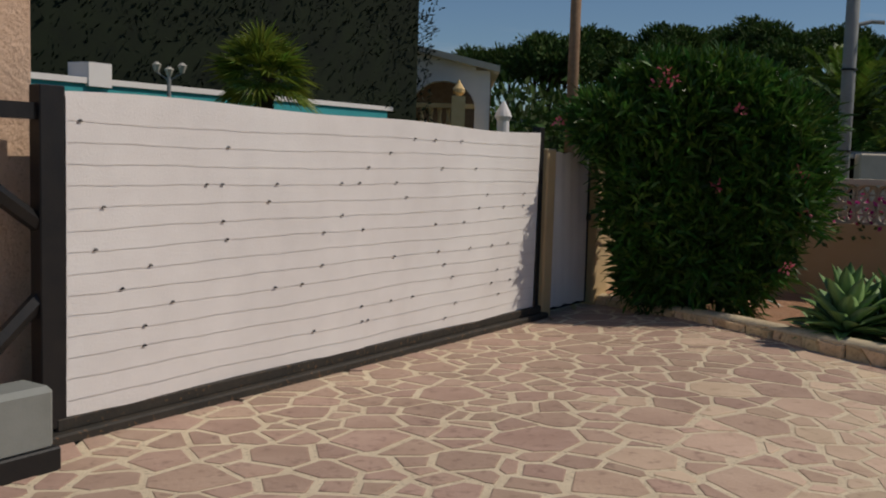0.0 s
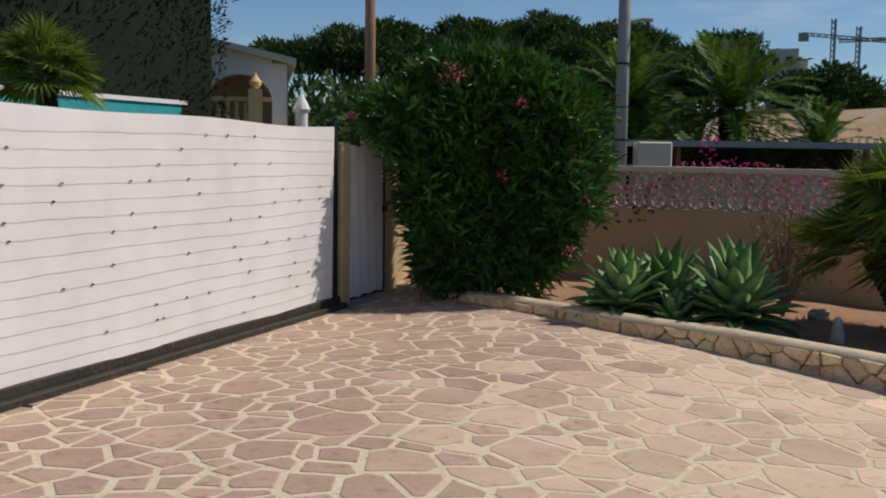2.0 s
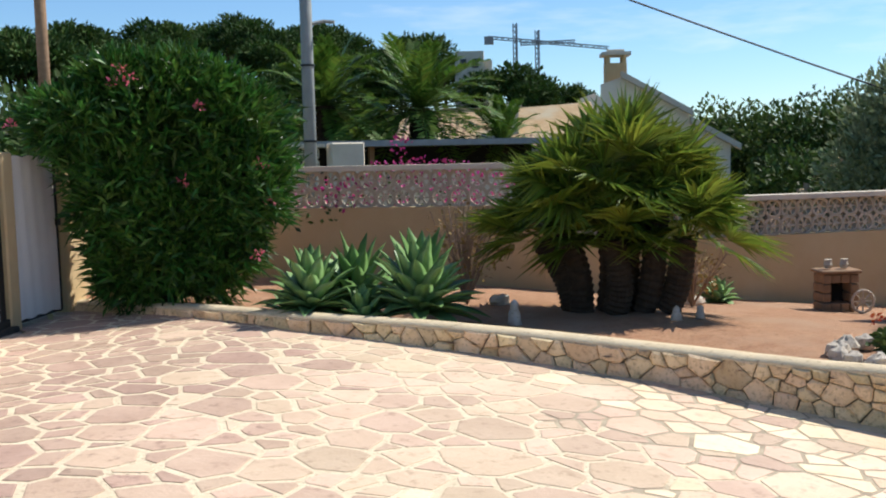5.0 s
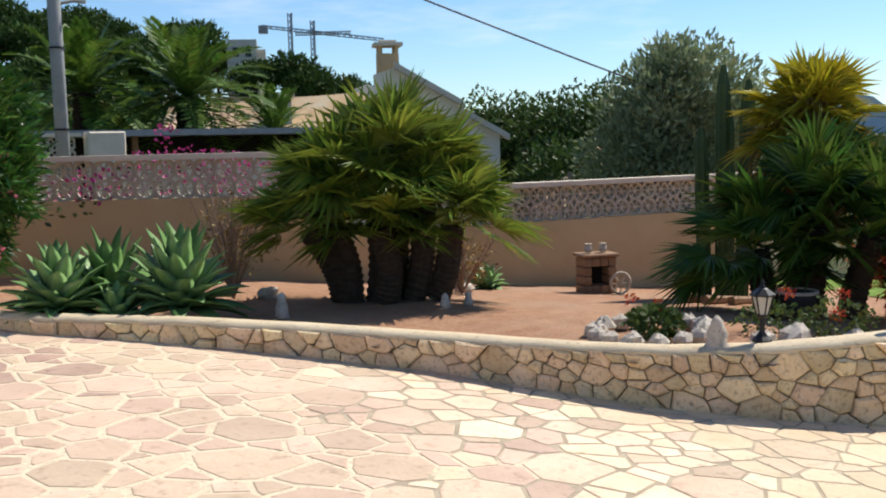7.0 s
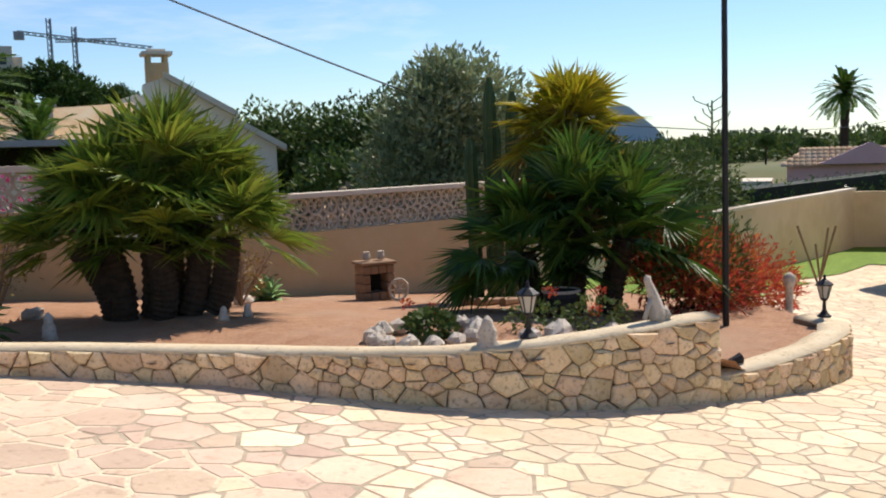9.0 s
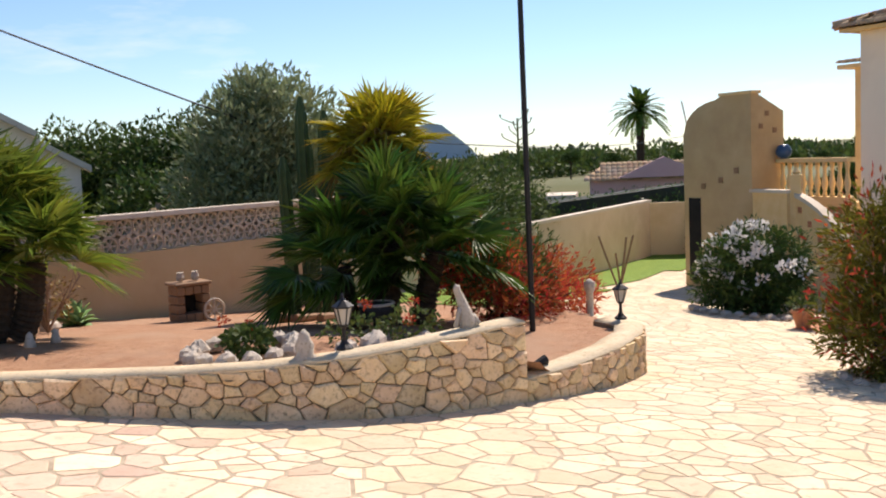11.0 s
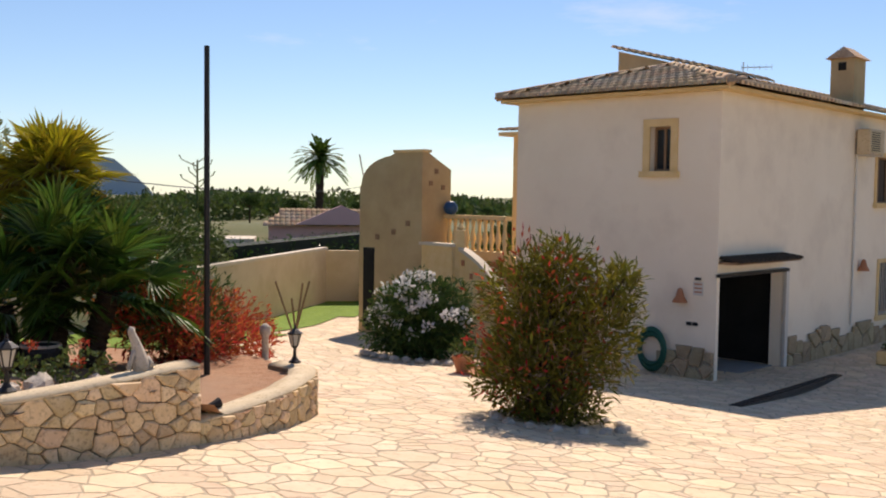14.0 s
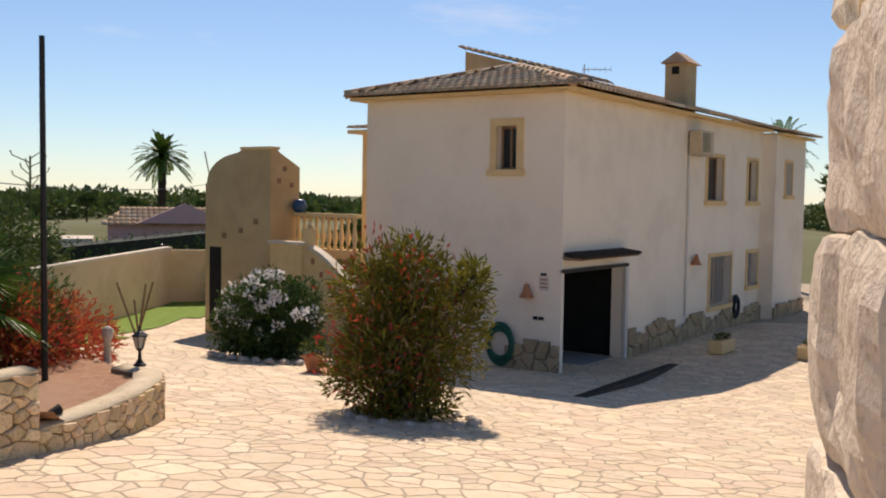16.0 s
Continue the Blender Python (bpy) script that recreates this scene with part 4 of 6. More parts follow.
# air conditioner on brackets
ac = thing("air_conditioner", "beige outdoor air conditioner unit mounted on the wall", "air conditioner", at=HOUSE @ pose(7.35, -0.22, 3.2))
part("casing", Geo().box((0, 0, 0), (0.95, 0.34, 0.62), bevel=0.02), M["coping"], ac)
gr = Geo()
for k in range(9):
    gr.box((-0.12, -0.178, -0.22 + k * 0.055), (0.55, 0.012, 0.02))
part("grille", gr, M["rail"], ac)
for sx in (-0.3, 0.3):
    part("bracket", Geo().box((sx, 0.0, -0.33), (0.05, 0.4, 0.05)), M["wire"], ac)
part("drain_pipe", Geo().tube([(6.95, -0.04, 2.9), (6.95, -0.04, -1.4)], 0.025, 6), M["plastic"], house, "thin grey wall pipe")

# stone plinth round the foot of the walls
pl = part("plinth", Geo().box((8.3, -0.02, -2.1), (10.2, 0.05, 0.5)), M["coping"], house, "crazy stone plinth")


def plinth_stones(axis, at, a0, a1, hf, parent):
    pts, rad = scatter(rng, a0, a1, FOOT + 0.3, -0.9, 0.25, 0.5, 1500, lambda s, z: z < hf(s) - 0.08)
    for poly in cells(pts, rad, 0.03, 0.7):
        if not poly:
            continue
        poly = clip(clip(poly, -1, 0, -a0), 1, 0, a1)
        cut = poly
        if len(cut) > 2:
            ms = sum(q[0] for q in cut) / len(cut)
            cut = clip(clip(cut, 0, 1, hf(ms)), 0, -1, 2.3)
        if len(cut) < 3:
            continue
        if axis == 0:
            place = lambda s, z, up: Vector((s, at - up, z))
        else:
            place = lambda s, z, up: Vector((at - up, s, z))
        if axis:
            cut = cut[::-1]
        vs, fs = slab(cut, 0.05, place, 0.03)
        part("stone", Geo().add(vs, fs), M["plinth"], parent)


plinth_stones(0, -0.045, 3.25, 13.4, lambda s: -1.42 + 0.14 * math.sin(s * 2.6) + 0.2 * math.exp(-((s - 4.9) / 0.3) ** 2) - 0.02 * (s - 4), pl)
pl2 = part("plinth", Geo().box((-0.02, 0.6, -2.1), (0.05, 1.15, 0.5)), M["coping"], house, "crazy stone plinth")
plinth_stones(1, -0.045, 0.0, 1.3, lambda s: -1.42 + 0.12 * math.sin(s * 3.0), pl2)
pl3 = part("plinth", Geo().box((15.1, -0.45, -2.1), (3.4, 0.05, 0.5)), M["coping"], house, "crazy stone plinth")
plinth_stones(0, -0.475, 13.4, 16.8, lambda s: -1.62 + 0.06 * math.sin(s * 5), pl3)

# small things on the gable wall
bell = Geo().lathe([(0.01, 0.3), (0.05, 0.27), (0.09, 0.12), (0.15, 0.02), (0.15, 0.0)], n=12)
o = tagged(part("wall_bell", bell, M["terracotta"], None, "", True), "terracotta bell ornament hanging on the cream wall", "ornament")
o.matrix_world = HOUSE @ pose(-0.13, 0.75, -0.42)
o = tagged(part("wall_bell", bell.mesh("wall_bell", M["terracotta"], True)), "terracotta bell lamp on the long cream wall", "ornament")
o.matrix_world = HOUSE @ pose(7.45, -0.12, -0.05)
sg = thing("wall_sign", "small white alarm sign with red bars on the wall", "sign", at=HOUSE @ pose(-0.02, 0.4, -0.12))
part("plate", Geo().box((0, 0, 0), (0.012, 0.22, 0.28)), M["plastic"], sg)
for k in range(3):
    part("bar", Geo().box((-0.009, 0, 0.09 - k * 0.08), (0.006, 0.17, 0.03)), M["terracotta"], sg)
part("camera_box", Geo().box((-0.02, 0, 0.2), (0.05, 0.12, 0.05)), M["black"], sg, "small black box")
vt = thing("wall_vent", "small dark double wall socket box", "wall box", at=HOUSE @ pose(-0.02, 0.52, -0.85))
for dy in (-0.07, 0.07):
    part("cover", Geo().box((0, dy, 0), (0.04, 0.11, 0.07), bevel=0.008), M["tyre"], vt)


def hose_coil(label, m, mat, R):
    t = thing("hose_reel", label, "hose", at=m)
    for k in range(7):
        g = Geo()
        pts = [(-0.05 - 0.02 * k % 0.06, (R - 0.015 * k) * math.cos(a), (R * 1.35 - 0.03 * k) * math.sin(a)) for a in np.linspace(0, 2 * math.pi, 28)]
        g.tube(pts, 0.022, 6, False)
        part("coil", g, mat, t, "", True)
    part("hook", Geo().box((-0.04, 0, R * 1.2), (0.08, 0.1, 0.05)), M["black"], t)


hose_coil("green garden hose coiled on a wall hook", HOUSE @ pose(-0.05, 1.4, -1.46), M["hose"], 0.34)
hose_coil("black hose coil hanging on the long wall", HOUSE @ pose(10.9, -0.05, -1.45, 0, 0, 90), M["tyre"], 0.26)

# ---- tower, terrace and steps ----
TOWER = pose(24.3, 3.75, 0, 0, 0, -34.4)
tower = thing("garden_tower", "beige rendered tower with curved top and inset tiles", "tower", at=TOWER)
prof = [(0.0, -2.3), (0.0, 2.78), (0.95, 2.78)]
prof += [(0.95 + 1.3 * math.sin(a), 1.95 + 0.75 * math.cos(a)) for a in np.linspace(0.15, math.pi / 2, 9)]
prof += [(2.3, 1.9), (2.3, -2.3)]


def tower_slab(x0, x1):
    g = Geo()
    n = len(prof)
    g.add([(x0, y, z) for y, z in prof] + [(x1, y, z) for y, z in prof], [tuple(range(n)), tuple(range(2 * n - 1, n - 1, -1))] + [(i, n + i, n + (i + 1) % n, (i + 1) % n) for i in range(n)])
    return g


part("front_wall", tower_slab(0.0, 0.25), M["beige"], tower)
sw = Geo()
sw.add([(0.25, 0.0, -2.3), (1.05, 0.0, -2.3), (1.05, 0.0, 2.35), (0.25, 0.0, 2.74), (0.25, 2.2, -2.3), (1.05, 2.2, -2.3), (1.05, 2.2, 1.75), (0.25, 2.2, 1.85)], [(0, 1, 2, 3), (7, 6, 5, 4), (3, 2, 6, 7), (1, 5, 6, 2), (0, 4, 5, 1)])
part("side_wall", sw, M["beige"], tower)
part("coping", Geo().box((0.12, 0.48, 2.8), (0.32, 1.06, 0.07)), M["sandstone"], tower)
for y, z in ((0.48, 0.98), (1.0, 0.75), (1.6, 0.6)):
    part("inset_tile", Geo().box((-0.008, y, z), (0.03, 0.14, 0.14)), M["wood"], tower, "dark glazed inset tile")
for x, z in ((0.5, 2.3), (0.3, 2.0), (0.75, 1.9)):
    part("inset_tile", Geo().box((x, -0.008, z), (0.12, 0.03, 0.12)), M["wood"], tower, "dark glazed inset tile")
# no opening here: a near-black panel paints the doorway's shade
part("doorway", Geo().box((-0.004, 1.92, -0.75), (0.02, 0.42, 2.1)), M["dark"], tower, "narrow doorway, its shade painted as a flat panel")
part("wire_rod", Geo().tube([(0.1, 2.2, 1.9), (0.1, 2.45, 2.75)], 0.02, 5), M["wire"], tower)

TER = pose(23.35, 1.3, 0, 0, 0, 0)
terr = thing("terrace", "raised sandstone terrace with turned balustrade", "terrace")
tp, tq = Vector((23.36, 1.5, 0)), Vector((24.95, 3.22, 0))
td = (tq - tp).normalized()
tn = Vector((td.y, -td.x, 0))
part("terrace_wall", wall_run(tp.xy, tq.xy, 0.3, -2.4, -2.4, 0.25, 0.25), M["sandstone"], terr)
part("terrace_floor", Geo().prism([tuple((tp).xy), tuple((tp + tn * 5).xy), tuple((tq + tn * 5).xy), tuple(tq.xy)], 0.05, 0.24), M["sandstone"], terr)
hand = wall_run(tp.xy, tq.xy, 0.22, 1.12, 1.12, 1.22, 1.22)
part("handrail", hand, M["sandstone"], terr)
part("plinth", wall_run(tp.xy, tq.xy, 0.24, 0.25, 0.25, 0.36, 0.36), M["sandstone"], terr)
BAL = Geo().lathe([(0.055, 0.0), (0.055, 0.06), (0.035, 0.1), (0.075, 0.28), (0.065, 0.36), (0.04, 0.5), (0.038, 0.6), (0.055, 0.68), (0.055, 0.76)], n=8).mesh("baluster", M["sandstone"], True)
nb = 10
for k in range(nb):
    ob = new("baluster", BAL)
    ob.location = tp.lerp(tq, (k + 0.5) / nb) + Vector((0, 0, 0.36))
    ob.parent = terr
# stair in front of the terrace with a falling rail
st = thing("garden_stairs", "terracotta garden steps with cream rail and urn posts", "stairs")
s0, s1 = Vector((22.95, 2.58, 0.24)), Vector((20.9, 0.95, -1.75))
run = Vector((s1.x - s0.x, s1.y - s0.y, 0)).normalized()
sdn = Vector((run.y, -run.x, 0)) * -1
nst = 11
for k in range(nst):
    p = s0.lerp(s1, (k + 0.5) / nst)
    g = Geo().box((p.x + sdn.x * 0.72, p.y + sdn.y * 0.72, p.z / 2 - 1.15), (0.26, 1.3, p.z + 2.3), math.atan2(run.y, run.x))
    part("step", g, M["terracotta"], st)
for off, tag in ((0.0, "cream"), ):
    a, b = s0 + Vector((0, 0, 0.28)), s1 + Vector((0, 0, 0.72))
    curve = [a.lerp(b, t) + Vector((0, 0, 0.28 * math.sin(t * math.pi))) for t in np.linspace(0, 1, 9)]
    g = Geo()
    for p, q in zip(curve, curve[1:]):
        seg = wall_run(p.xy, q.xy, 0.2, p.z - 0.09, q.z - 0.09, p.z, q.z)
        g.add(seg.v, seg.f)
    part("rail", g, M["cap"], st, "cream sloping rail")
    g = Geo()
    for p, q in zip(curve, curve[1:]):
        seg = wall_run(p.xy, q.xy, 0.14, -2.3, -2.3, p.z - 0.09, q.z - 0.09)
        g.add(seg.v, seg.f)
    part("rail_wall", g, M["sandstone"], st)
part("newel", Geo().box((s0.x, s0.y, -0.45), (0.24, 0.24, 2.7), bevel=0.02).lathe([(0.05, 0), (0.1, 0.05), (0.06, 0.1), (0.02, 0.16)], (s0.x, s0.y, 0.9)), M["sandstone"], st)
for k in range(6):
    a = s0.lerp(s1, (k + 0.7) / 7)
    part("inset_tile", Geo().box((a.x - sdn.x * 0.075, a.y - sdn.y * 0.075, a.z + 0.1), (0.13, 0.02, 0.13), math.atan2(run.y, run.x)), M["terracotta"], st)
side = wall_run((s0.x - 0.1, s0.y + 0.1), (23.7, 3.55), 0.2, -2.3, -2.3, 0.5, 0.5)
part("landing_wall", side, M["sandstone"], st)
part("landing_coping", wall_run((s0.x - 0.12, s0.y + 0.1), (23.7, 3.6), 0.26, 0.5, 0.5, 0.57, 0.57), M["cap"], st)
bl = tagged(part("glazed_jar", Geo().lathe([(0.08, 0), (0.17, 0.08), (0.19, 0.18), (0.13, 0.3), (0.09, 0.33)], n=14), M["blue"], None, "", True), "blue glazed jar standing on the terrace rail", "jar")
bl.location = tq - td * 0.15 + Vector((0, 0, 1.22))
# far wing behind the gable
wing = thing("house_wing", "cream rear wing of the villa with tiled eave", "house", at=HOUSE)
part("wall", Geo().box((6.2, 6.6, 0.5), (6.0, 2.7, 5.8)), M["sandstone"], wing)
part("roof", Geo().box((6.1, 6.75, 3.42), (6.4, 3.0, 0.1)), M["sandstone"], wing)
part("tiles", tile_slope((2.9, 8.25, 3.5), (2.9, 5.3, 3.5), (9.0, 5.3, 4.1), (9.0, 8.25, 4.1)), M["tile"], wing, "weathered barrel tiles", True)

# ---- neighbours across the street ----
nw = setting("neighbour_wall", wall_run((-7.0, 9.9), (-1.3, 20.8), 0.25, -0.5, -0.5, 2.47, 2.54), M["teal"], "teal-painted street wall with white coping", "wall")
part("coping", wall_run((-7.0, 9.9), (-1.3, 20.8), 0.34, 2.47, 2.54, 2.55, 2.62), M["screen"], nw, "white coping")
part("pier", Geo().box((-5.1, 13.55, 2.62), (0.4, 0.4, 0.32), 1.09), M["screen"], nw, "white wall pier cap")
hd = thing("hedge", "tall dense dark green clipped cypress hedge", "hedge")
H0, H1 = Vector((-10.2, 12.3, 0)), Vector((-1.5, 21.2, 0))
hb = []
for k in range(26):
    c = H0.lerp(H1, k / 25)
    for z in (1.2, 2.0, 2.8, 3.6, 4.2, 4.7):
        hb.append(((c.x, c.y, z), (0.82, 0.82, 0.66)))
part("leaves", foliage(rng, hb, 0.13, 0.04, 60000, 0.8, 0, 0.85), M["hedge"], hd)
# added solid core, coloured near-black for the shade between the leaves
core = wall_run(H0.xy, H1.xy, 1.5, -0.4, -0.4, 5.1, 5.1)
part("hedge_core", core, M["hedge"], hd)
pt = thing("white_house", "white neighbour house with arched porch and balustrade", "house", at=pose(-0.32, 0, 0))
g = Geo()
PX0, PX1, PY = -3.5, 0.92, 22.6
arch = [(-0.13 + 0.72 * math.cos(a), 2.75 + 0.6 * math.sin(a)) for a in np.linspace(math.pi, 0, 13)]
for i in range(len(arch) - 1):
    (x0, z0), (x1, z1) = arch[i], arch[i + 1]
    g.add([(x0, PY, z0), (x1, PY, z1), (x1, PY, 4.55 - 0.21 * (x1 - PX0)), (x0, PY, 4.55 - 0.21 * (x0 - PX0)), (x0, PY + 0.35, z0), (x1, PY + 0.35, z1), (x1, PY + 0.35, 4.55 - 0.21 * (x1 - PX0)), (x0, PY + 0.35, 4.55 - 0.21 * (x0 - PX0))], [(0, 1, 2, 3), (7, 6, 5, 4), (0, 4, 5, 1), (3, 2, 6, 7)])
g.box(((PX0 + arch[0][0]) / 2, PY + 0.175, 1.6), (arch[0][0] - PX0, 0.35, 4.2))
g.box(((PX1 + arch[-1][0]) / 2, PY + 0.175, 1.5), (PX1 - arch[-1][0], 0.35, 4.2))
part("porch_wall", g, M["screen"], pt)
# dark brown instead of white: the porch's inner shade as body colour
part("house_body", Geo().box((-1.2, PY + 4.4, 1.6), (4.4, 5.0, 3.9)), M["wood"], pt)
rf = Geo()
rf.add([(PX0 - 0.2, PY - 0.25, 4.74), (PX1 + 0.2, PY - 0.25, 3.7), (PX1 + 0.2, PY + 7, 3.7), (PX0 - 0.2, PY + 7, 4.74), (PX0 - 0.2, PY - 0.25, 4.6), (PX1 + 0.2, PY - 0.25, 3.56), (PX1 + 0.2, PY + 7, 3.56), (PX0 - 0.2, PY + 7, 4.6)], [(0, 1, 2, 3), (7, 6, 5, 4), (0, 4, 5, 1), (1, 5, 6, 2), (3, 2, 6, 7), (0, 3, 7, 4)])
part("roof", rf, M["cap"], pt)
part("rail", Geo().box((-0.8, PY + 0.15, 2.8), (3.0, 0.2, 0.1)), M["sandstone"], pt)
for k in range(11):
    ob = new("baluster", BAL)
    ob.location = (-2.0 + k * 0.2, PY + 0.15, 2.0)
    ob.parent = pt
part("rail_post", Geo().box((0.22, PY - 0.3, 1.35), (0.3, 0.3, 3.3)).lathe([(0.05, 0), (0.13, 0.08), (0.14, 0.16), (0.05, 0.28), (0.02, 0.36)], (0.22, PY - 0.3, 3.0)), M["sandstone"], pt)
part("pillar", Geo().lathe([(0.14, -0.3), (0.14, 1.75), (0.2, 1.85), (0.16, 1.95), (0.08, 2.1), (0.02, 2.2)], (1.25, PY + 0.2, 0.75)), M["screen"], pt)

# poles and cables
def pole(name, label, x, y, z0, z1, r0, r1, mat):
    p = thing(name, label, "utility pole")
    part("shaft", Geo().tube([(x, y, z0), (x, y, z1)], [r0, r1], 12), mat, p, "", True)
    return p


p1 = pole("utility_pole", "brown wooden utility pole", 2.7, 24.8, -0.5, 9.0, 0.15, 0.12, M["wood"])
p2 = pole("utility_pole", "grey concrete street pole with steel bands", 5.68, 14.95, -0.5, 7.0, 0.105, 0.09, M["concrete"])
for z in (1.9, 3.1):
    part("band", Geo().tube([(5.68, 14.95, z), (5.68, 14.95, z + 0.03)], 0.118, 12), M["black"], p2)
part("lamp_arm", Geo().tube([(5.68, 14.95, 3.75), (5.97, 14.95, 3.82), (6.12, 14.85, 3.8)], 0.03, 6), M["concrete"], p2)


def cable(a, b, sag, r=0.012):
    a, b = Vector(a), Vector(b)
    g = Geo().tube([a.lerp(b, t) - Vector((0, 0, 1)) * sag * 4 * t * (1 - t) for t in np.linspace(0, 1, 16)], r, 5)
    tagged(part("overhead_cable", g, M["black"]), "thin black overhead cable", "cable")


cable((5.68, 14.95, 6.0), (15.2, 10.8, 2.25), 0.05, 0.016)
cable((15.2, 10.8, 2.25), (75, 14, 3.4), 1.0, 0.014)

# ---- plants in the bed ----
def shrub(name, label, category, blobs, leaf, wide, n, mat, stems=6, foot=None, spread=0.25, up=0.3, shell=0.5):
    t = thing(name, label, category)
    part("foliage", foliage(rng, blobs, leaf, wide, n, up, 0.1, shell), mat, t)
    if foot is not None:
        for k in range(stems):
            c, r = blobs[k % len(blobs)]
            a = 6.28 * k / stems
            g = Geo().tube([(foot[0] + 0.08 * math.cos(a), foot[1] + 0.08 * math.sin(a), foot[2] - 0.05), (foot[0] + spread * math.cos(a), foot[1] + spread * math.sin(a), (foot[2] + c[2]) / 2), (c[0] + 0.3 * r[0] * math.cos(a), c[1] + 0.3 * r[1] * math.sin(a), c[2] + r[2] * 0.3)], [0.035, 0.025, 0.012], 6)
            part("stem", g, M["bark"], t)
    return t


def blossoms(t, name, centres, size, n, mat, r=None):
    rr = r if r is not None else rng
    for c in centres:
        g = foliage(rr, [(c, (size, size, size * 0.8))], size * 0.7, size * 0.5, n, 0.2, 0, 0.2)
        part(name, g, mat, t)


# big oleander by the small gate
ol = shrub("oleander", "large dark green oleander with pink blossoms by the gate", "shrub",
           [((x + 0.14, y - 0.05, z), r) for (x, y, z), r in [((2.5, 10.8, 1.0), (0.95, 0.65, 0.95)), ((2.05, 10.85, 1.5), (0.72, 0.6, 0.85)), ((3.0, 10.55, 1.4), (0.66, 0.6, 0.75)), ((2.3, 10.75, 2.1), (0.9, 0.65, 0.62)), ((1.55, 10.85, 2.1), (0.58, 0.5, 0.36)), ((3.05, 10.55, 2.0), (0.6, 0.55, 0.6)), ((2.6, 10.65, 2.45), (0.55, 0.5, 0.36)), ((2.9, 10.6, 0.7), (0.4, 0.45, 0.45)), ((2.0, 10.95, 0.6), (0.4, 0.4, 0.5)), ((1.95, 10.75, 2.5), (0.4, 0.4, 0.28))]],
           0.18, 0.034, 46000, M["leaf"], 10, (2.4, 10.95, 0.0), 0.4, 0.6, 0.45)
blossoms(ol, "blossom", [(2.0, 10.2, 2.6), (2.1, 10.15, 2.5), (1.95, 10.2, 2.45), (3.45, 9.95, 1.55), (3.35, 9.95, 1.6), (2.55, 10.05, 1.45), (0.98, 10.45, 2.05), (3.3, 10.0, 0.65), (2.75, 10.05, 2.2), (3.45, 10.0, 1.2)], 0.06, 16, M["pink"])

# clump of agaves
def agave(label, c, R, H, n, mat=None):
    t = thing("agave", label, "agave", "agaves in the bed", at=pose(*c))
    for i in range(n):
        a = i * 2.39996
        q0 = i / n
        el = -0.08 + 1.5 * q0 ** 0.85
        L = (R + (H - R) * q0) * (0.9 + 0.2 * rng.random())
        d = Vector((math.cos(a) * math.cos(el), math.sin(a) * math.cos(el), math.sin(el)))
        sd = Vector((-math.sin(a), math.cos(a), 0))
        up = sd.cross(d) * -1
        g = Geo()
        vs, fs = [], []
        N = 6
        for k in range(N + 1):
            q = k / N
            w = 0.064 * (0.6 + 1.8 * q - 2.38 * q * q * q) * (0.7 + R * 0.8)
            p = d * L * q + Vector((0, 0, 1)) * L * (0.10 * q - 0.28 * q * q) * math.cos(el)
            fold = up * w * 0.5
            vs += [p - sd * w + fold, p, p + sd * w + fold, p - up * 0.01 * (1 - q)]
        for k in range(N):
            b = 4 * k
            fs += [(b, b + 1, b + 5, b + 4), (b + 1, b + 2, b + 6, b + 5), (b + 3, b, b + 4, b + 7), (b + 2, b + 3, b + 7, b + 6)]
        g.add(vs, fs)
        part("leaf", g, mat or M["agave"], t, "", True)
    return t


for txt, x, y, size, tall, count in (("large grey-green agave rosette with broad pointed leaves", 4.45, 8.4, 0.66, 0.86, 60), ("grey-green agave rosette with broad leaves", 3.5, 8.9, 0.55, 0.68, 46), ("grey-green agave rosette with broad leaves", 4.05, 9.1, 0.55, 0.78, 44), ("low agave rosette at the edge of the bed", 3.85, 8.45, 0.36, 0.42, 26), ("low agave rosette at the edge of the bed", 3.4, 9.2, 0.34, 0.42, 24)):
    agave(txt, (x, y, bed_z(x, y) + (0.14 if tall > 0.6 else 0.03)), size, tall, count)
agave("small agave against the garden wall", (9.35, 9.6, bed_z(9.35, 9.6)), 0.3, 0.38, 26)


def trunk_geo(base, top, r0, r1, rings=14):
    pts, rad = [], []
    for k in range(rings * 2 + 1):
        t = k / (rings * 2)
        p = Vector(base).lerp(Vector(top), t)
        p += Vector((0.04 * math.sin(t * 4 + base[0]), 0.04 * math.cos(t * 3 + base[1]), 0))
        pts.append(p)
        rad.append((r0 + (r1 - r0) * t) * (1.0 if k % 2 else 1.16))
    return Geo().tube(pts, rad, 10)


def fan_palm(label, trunks, radius, n, mat, blades=15, dead=True, low=-0.45):
    t = thing("fan_palm", label, "palm tree")
    for base, top, r in trunks:
        part("trunk", trunk_geo(base, top, 0.13, 0.12), M["bark"], t, "shaggy dark trunk")
        part("crown", fan_crown(rng, top, radius * r, n, 0.7, low, blades), mat, t)
    return t


bz = bed_z(6.7, 8.2)
fan_palm("wide clump of green fan palms with several trunks", [
    ((6.32, 8.4, bz), (6.2, 8.48, 0.88), 0.95), ((6.6, 8.3, bz), (6.55, 8.2, 1.25), 1.0), ((6.85, 8.05, bz), (7.0, 7.9, 1.0), 0.95), ((7.05, 7.9, bz), (7.2, 7.7, 0.74), 0.9), ((6.55, 8.1, bz), (6.5, 8.0, 0.75), 0.85), ((6.3, 8.5, bz), (6.05, 8.6, 0.72), 0.9), ((6.75, 8.25, bz), (6.85, 8.3, 1.35), 0.9)], 1.0, 28, M["fan"], 21, low=0.0)
